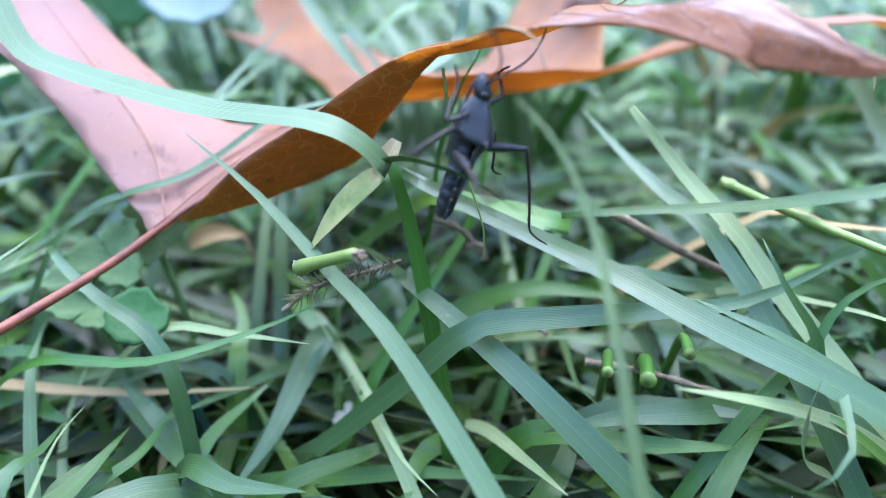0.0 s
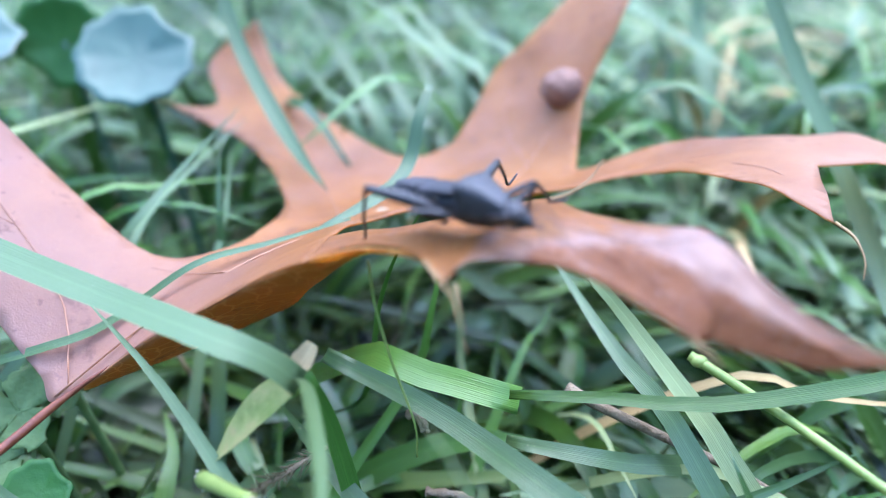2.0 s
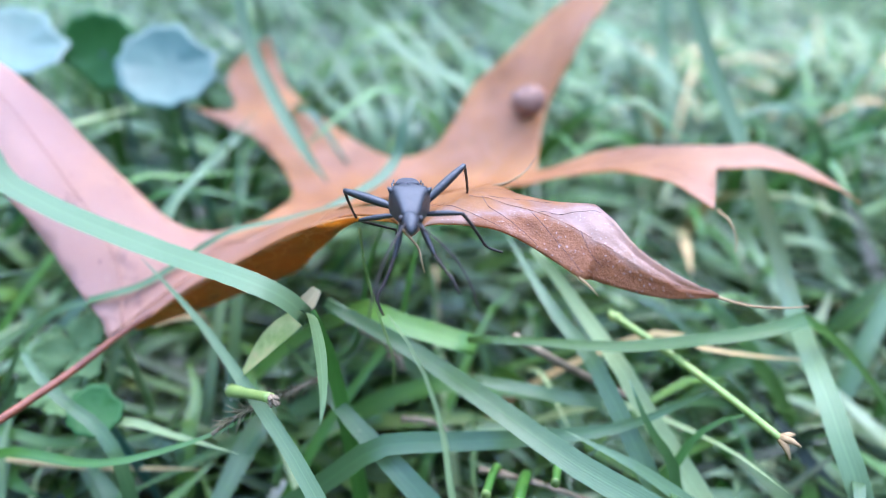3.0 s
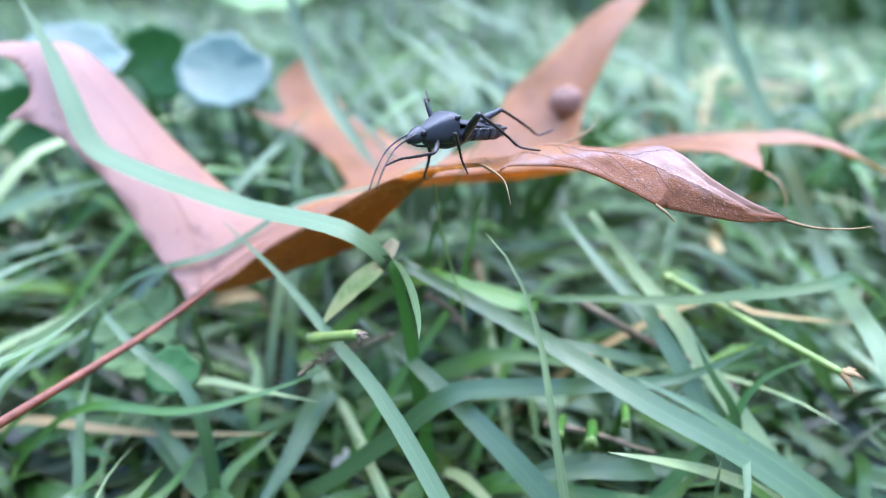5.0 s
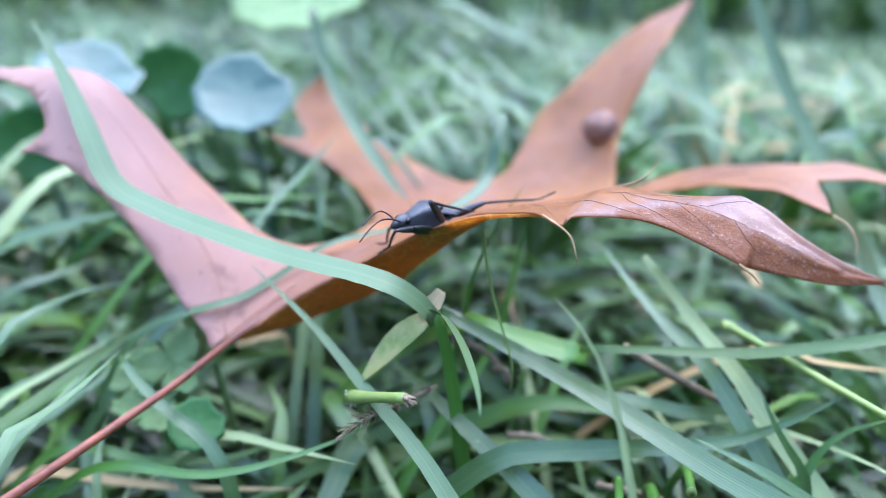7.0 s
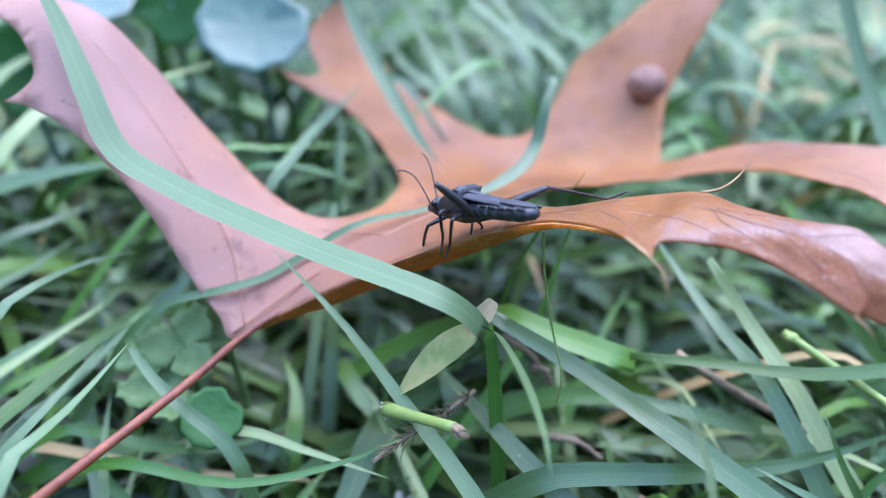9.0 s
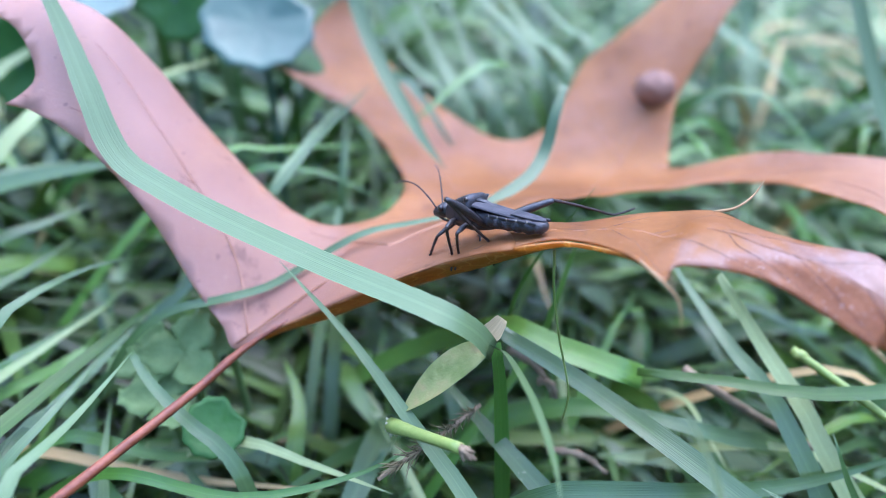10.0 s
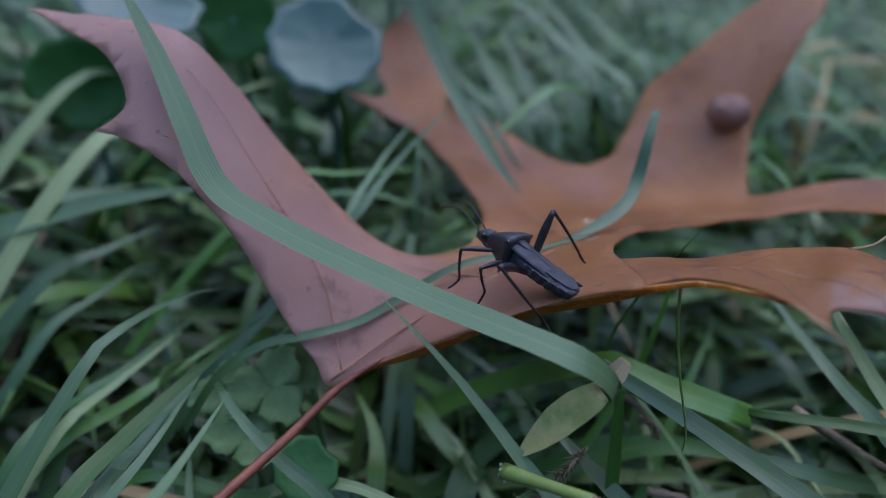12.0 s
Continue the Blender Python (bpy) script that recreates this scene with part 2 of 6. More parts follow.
PETIOLE = mat_plain("red_petiole", [(0.3, (0.14, 0.036, 0.015)), (0.7, (0.28, 0.082, 0.034))], 420, 0.45, 0.4)
GALL = mat_plain("gall", [(0.3, (0.17, 0.075, 0.045)), (0.7, (0.34, 0.18, 0.12))], 260, 0.6, 0.4, 0.8, 0.0005)
SOIL = mat_plain("soil", [(0.3, (0.030, 0.030, 0.016)), (0.6, (0.050, 0.060, 0.024)), (0.8, (0.10, 0.085, 0.045))], 60, 0.9, 0.2, 0.8, 0.002)
FOLIAGE = mat_plain("far_foliage", [(0.3, (0.020, 0.045, 0.014)), (0.7, (0.055, 0.105, 0.035))], 3.0, 0.8, 0.3, 0.8, 0.05)
BROAD = mat_plain("broad_leaf", [(0.3, (0.032, 0.085, 0.050)), (0.7, (0.050, 0.115, 0.065))], 120, 0.40, 0.62, 0.2, 0.0002, 0.1)
WEED = mat_plain("green_weed_leaf", [(0.3, (0.045, 0.155, 0.026)), (0.7, (0.075, 0.205, 0.040))], 140, 0.5, 0.4, 0.4, 0.0003, 0.3)
SHELL = mat_plain("bug_shell", [(0.3, (0.010, 0.008, 0.008)), (0.7, (0.032, 0.027, 0.030))], 1500, 0.38, 0.6, 0.6, 0.00012)
WING = mat_plain("bug_wing", [(0.3, (0.026, 0.024, 0.028)), (0.7, (0.058, 0.051, 0.056))], 1200, 0.62, 0.42, 0.8, 0.0001)
LIMB = mat_plain("bug_limb", [(0.3, (0.008, 0.006, 0.006)), (0.7, (0.030, 0.022, 0.020))], 1300, 0.28, 0.65, 0.8, 0.0001)
SHIN = mat_plain("bug_shin", [(0.3, (0.016, 0.010, 0.007)), (0.7, (0.060, 0.038, 0.028))], 1500, 0.5, 0.3)
EYE = mat_plain("bug_eye", [(0.3, (0.010, 0.006, 0.006)), (0.7, (0.03, 0.012, 0.010))], 2000, 0.15)
SPOT = mat_plain("pale_spot", [(0.3, (0.30, 0.25, 0.18)), (0.7, (0.42, 0.36, 0.28))], 1500, 0.5)
BUD = mat_plain("white_bud", [(0.3, (0.46, 0.43, 0.28)), (0.7, (0.66, 0.62, 0.46))], 400, 0.8, 0.15, 0.5, 0.0003, 0.2)
TWIG = mat_plain("twig", [(0.3, (0.17, 0.115, 0.062)), (0.7, (0.36, 0.27, 0.165))], 420, 0.75, 0.25, 0.8, 0.0004)


# ---- building helpers ----
def cm(x, y, z):
    """Centimetres over the level of the grass roots, in metres over the soil."""
    return Vector((x * 0.01, y * 0.01, z * 0.01 + LIFT))


def part(name, bm, material, parent=None, label="", smooth=True):
    me = bpy.data.meshes.new(name)
    bm.to_mesh(me)
    bm.free()
    me.materials.append(material)
    if smooth:
        for p in me.polygons:
            p.use_smooth = True
    ob = new(name, me)
    if parent is not None:
        ob.parent = parent
    if label:
        tagged(ob, label)
    return ob


def curve_through(pts, n):
    """n + 1 points on a smooth line through the given ones, evenly by length."""
    p = np.array([tuple(q) for q in pts], float)
    p = np.vstack([2 * p[0] - p[1], p, 2 * p[-1] - p[-2]])
    out = []
    for i in range(1, len(p) - 2):
        for u in np.linspace(0, 1, 24, endpoint=False):
            a, b, c, d = p[i - 1], p[i], p[i + 1], p[i + 2]
            out.append(0.5 * (2 * b + (c - a) * u + (2 * a - 5 * b + 4 * c - d) * u * u + (3 * b - a - 3 * c + d) * u ** 3))
    out.append(p[-2])
    out = np.array(out)
    s = np.r_[0, np.cumsum(np.linalg.norm(np.diff(out, axis=0), axis=1))]
    t = np.linspace(0, s[-1], n + 1)
    return [Vector((np.interp(v, s, out[:, 0]), np.interp(v, s, out[:, 1]), np.interp(v, s, out[:, 2]))) for v in t]


def tube_bm(pts, radii, sides=8, bm=None, cap=True):
    """A round rod along points with a radius at each."""
    bm = bm or bmesh.new()
    rings, prev = [], None
    for i, p in enumerate(pts):
        d = (pts[min(i + 1, len(pts) - 1)] - pts[max(i - 1, 0)]).normalized()
        a = prev - d * prev.dot(d) if prev is not None else d.orthogonal()
        a.normalize()
        prev, b = a, d.cross(a)
        rings.append([bm.verts.new(p + radii[i] * (a * math.cos(2 * math.pi * k / sides) + b * math.sin(2 * math.pi * k / sides))) for k in range(sides)])
    for r, q in zip(rings, rings[1:]):
        for k in range(sides):
            bm.faces.new((r[k], r[(k + 1) % sides], q[(k + 1) % sides], q[k]))
    if cap:
        bm.faces.new(rings[0][::-1])
        bm.faces.new(rings[-1])
    return bm


def ellipsoid_bm(centre, size, u=14, v=10, bm=None, turn=None, shape=None):
    bm = bm or bmesh.new()
    made = bmesh.ops.create_uvsphere(bm, u_segments=u, v_segments=v, radius=1.0)["verts"]
    for w in made:
        c = w.co.copy()
        if shape:
            c = shape(c)
        c = Vector((c.x * size[0], c.y * size[1], c.z * size[2]))
        w.co = (turn @ c if turn else c) + Vector(centre)
    return bm


def ribbon_bm(line, width, up, fold=0.13, twist=0.0, taper=(0.55, 1.0, 0.04), thick=0.06, ragged=0.0, uv_len=1.0, bm=None):
    """A grass blade along a line: V section with a keel, wide in the middle and pointed. up: the side it shows; twist: degrees from root to tip."""
    bm = bm or bmesh.new()
    uv = bm.loops.layers.uv.verify()
    n = len(line) - 1
    rows = []
    for i, p in enumerate(line):
        s = i / n
        d = (line[min(i + 1, n)] - line[max(i - 1, 0)]).normalized()
        side = d.cross(up)
        side = side.normalized() if side.length > 1e-6 else d.orthogonal().normalized()
        side = Matrix.Rotation(radians(twist) * s, 3, d) @ side
        nor = side.cross(d).normalized()
        if s < 0.35:
            w = taper[0] + (taper[1] - taper[0]) * math.sin(s / 0.35 * math.pi / 2)
        else:
            q = (s - 0.35) / 0.65
            w = taper[1] + (taper[2] - taper[1]) * q ** 2.2
        w *= 0.5 * width
        if ragged:
            w *= 1 + ragged * noise.noise(p * 900)
        rows.append([(bm.verts.new(p + side * w * a + nor * w * b), (a + 1) / 2, s * uv_len) for a, b in
                     ((-1, fold), (-0.5, fold * 0.42), (0, 0), (0.5, fold * 0.42), (1, fold), (0.5, fold * 0.42 - thick), (0, -thick * 1.6), (-0.5, fold * 0.42 - thick))])
    for r, q in zip(rows, rows[1:]):
        for k in range(8):
            k2 = (k + 1) % 8
            f = bm.faces.new((r[k][0], r[k2][0], q[k2][0], q[k][0]))
            for loop, (_, u, v) in zip(f.loops, (r[k], r[k2], q[k2], q[k])):
                loop[uv].uv = (u, v)
    for r, q in zip(rows, rows[1:]):
        for k in (0, 4):
            bm.edges.get((r[k][0], q[k][0])).smooth = False
    for r, flip in ((rows[0], True), (rows[-1], False)):
        vs = [a[0] for a in r]
        bm.faces.new(vs[::-1] if flip else vs)
    return bm


UPWARD = Vector((0.0, -0.45, 0.9))


def blade_part(plant, pts, width, material, label="", up=UPWARD, n=22, **how):
    """One grass blade of a plant, points and width in centimetres."""
    line = [p - plant.location for p in curve_through([cm(*p) for p in pts], n)]
    return part("blade", ribbon_bm(line, width * 0.01, Vector(up), **how), material, plant, label)


def grass_plant(label, blades, extra=2, rooted=True):
    """A grass plant: an Empty on the soil under its first blade, the traced blades, and short side shoots from the same root."""
    first = blades[0]["pts"][0]
    second = blades[0]["pts"][1]
    back = (first[0] - second[0], first[1] - second[1])
    size = math.hypot(*back) or 1.0
    reach = 0.9 * max(0.0, first[2] + 1.5)
    root = (first[0] + back[0] / size * reach, first[1] + back[1] / size * reach)
    plant = new("grass_plant")
    plant.location = (root[0] * 0.01, root[1] * 0.01, 0)
    tagged(plant, label, "grass", "grass plants round the oak leaf")
    for k, one in enumerate(blades):
        one = dict(one)
        if k == 0 and rooted and first[2] > -1.2:
            low = (root[0], root[1], -1.55)
            mid = (first[0] * 0.55 + root[0] * 0.45, first[1] * 0.55 + root[1] * 0.45, first[2] * 0.62 - 0.5)
            one["pts"] = [low, mid] + list(one["pts"])
        blade_part(plant, **one)
    top = blades[0]["pts"][0]
    stem = [Vector((0, 0, -0.001)), Vector((0, 0, 0.003)), Vector(((top[0] - root[0]) * 0.0022, (top[1] - root[1]) * 0.0022, 0.007))]
    part("stem", tube_bm(curve_through(stem, 6), [0.0011 - 0.0001 * i for i in range(7)], 7), GRASS_PALE, plant)
    for k in range(extra):
        az, ln = random.uniform(0, 2 * math.pi), random.uniform(1.6, 3.4)
        x, y, top = root[0], root[1], random.uniform(-0.6, 0.7)
        pts = [(x, y, -1.55), (x + 0.25 * ln * math.cos(az), y + 0.25 * ln * math.sin(az), top - 0.3), (x + 0.65 * ln * math.cos(az + 0.1), y + 0.65 * ln * math.sin(az + 0.1), top), (x + ln * math.cos(az + 0.25), y + ln * math.sin(az + 0.25), top - random.uniform(-0.2, 0.5))]
        blade_part(plant, pts, random.uniform(0.18, 0.32), random.choice((GRASS, GRASS, GRASS_DARK, GRASS_BLUE)), n=14)
    return plant


# ---- ground ----
def build_ground():
    bm = bmesh.new()
    n, half = 90, 30.0
    grid = []
    for j in range(n + 1):
        row = []
        for i in range(n + 1):
            a, b = (2 * i / n - 1), (2 * j / n - 1)
            x, y = math.copysign(abs(a) ** 4, a) * half, math.copysign(abs(b) ** 4, b) * half
            z = 0.004 * noise.noise(Vector((x * 18, y * 18, 0))) + 0.0025 * noise.noise(Vector((x * 70, y * 70, 3))) - 0.003
            row.append(bm.verts.new((x, y, z)))
        grid.append(row)
    for j in range(n):
        for i in range(n):
            bm.faces.new((grid[j][i], grid[j][i + 1], grid[j + 1][i + 1], grid[j + 1][i]))
    ob = part("ground", bm, SOIL)
    return tagged(ob, "dark lawn soil with bits of moss and straw", "ground", kind="structure")


def build_backdrop():
    """An unseen belt like trees and shrubs, added to block the low sky."""
    bm = bmesh.new()
    n, rows = 96, []
    for j in range(13):
        row = []
        for i in range(n):
            a = 2 * math.pi * i / n
            z = 3.1 * j / 12 * (1 + 0.22 * noise.noise(Vector((math.cos(a) * 2.2, math.sin(a) * 2.2, 3.0))))
            r = 6.0 + 0.7 * noise.noise(Vector((math.cos(a) * 5, math.sin(a) * 5, z * 0.9)))
            row.append(bm.verts.new((r * math.cos(a), r * math.sin(a), z - 0.05)))
        rows.append(row)
    for r, q in zip(rows, rows[1:]):
        for i in range(n):
            bm.faces.new((r[i], q[i], q[(i + 1) % n], r[(i + 1) % n]))
    ob = part("backdrop", bm, FOLIAGE)
    return tagged(ob, "unseen dark green belt added round the lawn to block the low sky", "hedge", kind="structure")


def height_room(x, y):
    """How high loose lawn blades may stand: low under the oak leaf and near the camera, higher behind."""
    h = np.full_like(x, 0.030)
    h = np.where(y > 0.17, 0.045, h)
    h = np.where(y > 0.30, 0.06, h)
    h = np.where((y > 0.08) & (np.abs(x) > 0.09), 0.042, h)
    h = np.where((y < 0.09) & (np.abs(x) < 0.07), 0.022, h)
    h = np.where(y < 0.05, 0.015, h)
    return h


def lawn(name, count, xr, yr, length, width, segs, seed, flat, label, limit=True, dense=1.0, material=None, clear=0.0, lean=0.0, shift=0.0):
    """Countless lawn blades in one object: each an arched, pointed, keeled blade."""
    g = np.random.default_rng(seed)
    y = yr[0] + (yr[1] - yr[0]) * g.random(count) ** dense
    spread = xr if xr > 0 else -xr * (y + 0.12)
    x = (g.random(count) * 2 - 1) * spread + shift
    far = np.hypot(x, y - 0.1) > clear
    x, y, count = x[far], y[far], int(far.sum())
    az = np.where(g.random(count) < lean, np.radians(140 + 28 * g.standard_normal(count)), g.random(count) * 2 * np.pi)
    ln = length * (0.55 + 0.9 * g.random(count))
    wd = width * (0.55 + 0.9 * g.random(count))
    el = np.radians(flat[0] + (flat[1] - flat[0]) * g.random(count))
    bend = np.radians(3 + 38 * g.random(count) ** 1.6)
    s = np.linspace(0, 1, segs + 1)
    ang = el[:, None] - bend[:, None] * s[None] ** 1.3
    step = ln[:, None] / segs
    r = np.cumsum(np.c_[np.zeros(count), np.cos(ang[:, :-1]) * step], axis=1)
    z = np.cumsum(np.c_[np.zeros(count), np.sin(ang[:, :-1]) * step], axis=1)
    z = np.maximum(z, 0.003 + 0.006 * g.random(count)[:, None] * s[None])
    curl = (g.random(count) - 0.5) * 0.5
    dx, dy = np.cos(az[:, None] + curl[:, None] * s), np.sin(az[:, None] + curl[:, None] * s)
    px, py = x[:, None] + r * dx, y[:, None] + r * dy
    if limit:
        room = height_room(px, py).min(axis=1) * (0.55 + 0.45 * g.random(count))
        z = z * np.minimum(1.0, room / z.max(axis=1))[:, None]
    wprof = np.where(s < 0.4, 0.6 + 0.4 * np.sin(s / 0.4 * np.pi / 2), 1 - ((s - 0.4) / 0.6) ** 2 * 0.97)
    sx, sy = -dy, dx
    roll = (g.random(count) - 0.5)[:, None] * 1.6
    w = 0.5 * wd[:, None] * wprof[None]
    verts = np.zeros((count, segs + 1, 3, 3))
    for k, a in enumerate((-1, 0, 1)):
        verts[:, :, k, 0] = px + a * w * sx * np.cos(roll)
        verts[:, :, k, 1] = py + a * w * sy * np.cos(roll)
        verts[:, :, k, 2] = z + a * w * np.sin(roll) + abs(a) * w * 0.3
    verts = verts.reshape(-1, 3)
    base = (np.arange(count) * (segs + 1) * 3)[:, None, None]
    j = (np.arange(segs) * 3)[None, :, None]
    q = np.array([[0, 1, 4, 3], [1, 2, 5, 4]])
    faces = (base[..., None] + j[..., None] + q[None, None]).reshape(-1, 4)
    me = bpy.data.meshes.new(name)
    me.from_pydata(verts.tolist(), [], faces.tolist())
    uvl = me.uv_layers.new(name="UVMap")
    quv = np.zeros((count, segs, 2, 4, 2))
    for side in range(2):
        for c, (du, dv) in enumerate(((0, 0), (0.5, 0), (0.5, 1), (0, 1))):
            quv[:, :, side, c, 0] = side * 0.5 + du
            quv[:, :, side, c, 1] = (np.arange(segs)[None] + dv) / segs
    uvl.data.foreach_set("uv", quv.reshape(-1).astype(np.float32))
    me.materials.append(material or LAWN)
    me.polygons.foreach_set("use_smooth", np.ones(len(faces), bool))
    return tagged(new(name, me), label, "grass", kind="stuff")


# ---- the oak leaf ----
BENDS = np.array([
    (-3.2, 6.85, 2.35), (-2.1, 6.7, 3.2), (-1.3, 6.7, 3.72), (-0.3, 6.3, 4.4), (0.14, 6.55, 4.45), (0.75, 7.2, 4.4),
    (-5.26, 9.2, 5.2), (-5.96, 8.24, 4.45), (-6.27, 9.0, 5.08), (-7.37, 9.7, 5.19), (-6.36, 9.6, 5.23), (-5.69, 8.36, 4.74), (-4.4, 7.55, 3.6), (-3.6, 7.25, 2.68), (-4.55, 9.45, 4.25), (-2.51, 8.46, 3.11), (-3.86, 12.6, 3.66), (-3.6, 14.8, 4.2),
    (-0.02, 12.1, 3.0), (2.5, 11.0, 3.32), (2.45, 12.5, 3.95), (3.4, 12.7, 5.3), (1.75, 13.9, 4.2), (2.9, 14.3, 5.4),
    (4.4, 10.5, 4.05), (6.1, 9.5, 4.25), (7.1, 9.8, 3.7), (4.26, 7.45, 4.3), (3.5, 8.95, 4.12), (5.3, 8.8, 4.34), (4.5, 9.5, 4.22), (5.5, 10.3, 4.16), (1.6, 9.1, 3.75), (-1.6, 10.2, 2.95)])


def _plate(r):
    return np.where(r > 1e-9, r * r * np.log(r + 1e-12), 0)


_n = len(BENDS)
_a = np.zeros((_n + 3, _n + 3))
_a[:_n, :_n] = _plate(np.linalg.norm(BENDS[:, None, :2] - BENDS[None, :, :2], axis=-1)) + 0.03 * np.eye(_n)
_a[:_n, _n], _a[:_n, _n + 1:] = 1, BENDS[:, :2]
_a[_n:, :_n] = _a[:_n, _n:].T
_w = np.linalg.solve(_a, np.r_[BENDS[:, 2], 0, 0, 0])


def leaf_height(x, y):
    """The bent sheet of the leaf, like a thin plate held at its lobes."""
    return float(_plate(np.hypot(BENDS[:, 0] - x, BENDS[:, 1] - y)) @ _w[:_n] + _w[_n] + _w[_n + 1] * x + _w[_n + 2] * y)


LEFT_LOBE = [(-3.2, 6.85), (-3.42, 7.1), (-3.85, 7.35), (-4.4, 7.62), (-6.0, 8.2), (-5.69, 8.36), (-6.27, 9.0), (-7.37, 9.7), (-6.36, 9.6), (-5.26, 9.2), (-4.95, 9.35), (-4.55, 9.42), (-3.55, 8.98), (-2.55, 8.46)]
BACK_LOBE = [(-1.87, 8.7), (-1.6, 9.6), (-1.7, 10.7), (-2.5, 12.1), (-3.9, 12.6), (-3.3, 13.1), (-3.7, 14.2), (-3.2, 15.8), (-2.5, 14.3), (-1.6, 13.4), (-0.9, 12.8), (-0.05, 12.15)]
GALL_LOBE = [(0.62, 12.4), (1.0, 13.05), (1.45, 13.9), (1.95, 14.07), (2.4, 14.18), (2.85, 14.32), (3.4, 14.45), (3.95, 14.75), (4.75, 15.35), (4.25, 14.2), (3.8, 13.3), (3.5, 12.95), (3.2, 12.58), (2.98, 12.4), (2.74, 12.1), (2.62, 11.55), (2.53, 10.97)]
RIGHT_LOBE = [(3.0, 10.75), (3.8, 10.6), (4.4, 10.43), (5.1, 10.26), (5.8, 10.25), (6.5, 10.15), (6.72, 9.6), (6.85, 8.75), (5.9, 8.7), (5.2, 8.74), (4.66, 8.68), (4.42, 8.0), (4.16, 7.28), (3.94, 7.9), (3.69, 8.44), (3.42, 9.05), (3.1, 9.6), (2.5, 9.82), (1.55, 9.3), (0.9, 8.9), (0.1, 8.5), (-0.32, 7.8)]
FRONT = [(-0.42, 7.2), (-0.42, 6.36), (-0.7, 6.45), (-1.3, 6.7), (-2.1, 6.75), (-2.7, 6.95)]


def rounded(points, sharp, n=5):
    """The outline with soft bays; the tips named in sharp stay pointed."""
    out, k = [], len(points)
    for i in range(k):
        a, b, c, d = (np.array(points[(i + o) % k]) for o in (-1, 0, 1, 2))
        ta = (c - a) * 0.5 if i not in sharp else (c - b) * 0.7
        tb = (d - b) * 0.5 if (i + 1) % k not in sharp else (c - b) * 0.7
        for u in np.linspace(0, 1, n, endpoint=False):
            h = (2 * u ** 3 - 3 * u * u + 1) * b + (u ** 3 - 2 * u * u + u) * ta + (-2 * u ** 3 + 3 * u * u) * c + (u ** 3 - u * u) * tb
            out.append(h)
    return out


NEAR_UPPER = [(-0.42, 7.2, leaf_height(-0.42, 7.2)), (-0.1, 7.08, 4.22), (0.25, 7.0, 4.30), (0.84, 7.15, 4.38), (1.2, 7.0, 4.54), (1.48, 6.78, 4.69), (1.7, 6.45, 4.74), (1.88, 6.2, 4.80), (2.05, 6.0, 4.86), (2.31, 5.79, 4.945), (2.365, 5.745, 4.957), (2.37, 5.735, 4.956), (2.41, 5.65, 4.945), (2.50, 5.45, 4.92), (2.68, 5.14, 4.80), (3.0, 5.0, 4.64), (3.35, 4.93, 4.52)]
NEAR_LOWER = [(-0.42, 6.36, leaf_height(-0.42, 6.36)), (-0.10, 6.36, 4.45), (0.20, 6.25, 4.52), (0.45, 5.80, 4.68), (0.61, 5.42, 4.71), (0.75, 5.66, 4.71), (0.97, 5.72, 4.71), (1.34, 5.62, 4.74), (1.59, 5.48, 4.72), (1.9, 5.24, 4.64), (2.15, 5.04, 4.56), (2.28, 5.12, 4.50), (2.52, 4.98, 4.50), (2.9, 4.90, 4.47), (3.35, 4.92, 4.49)]


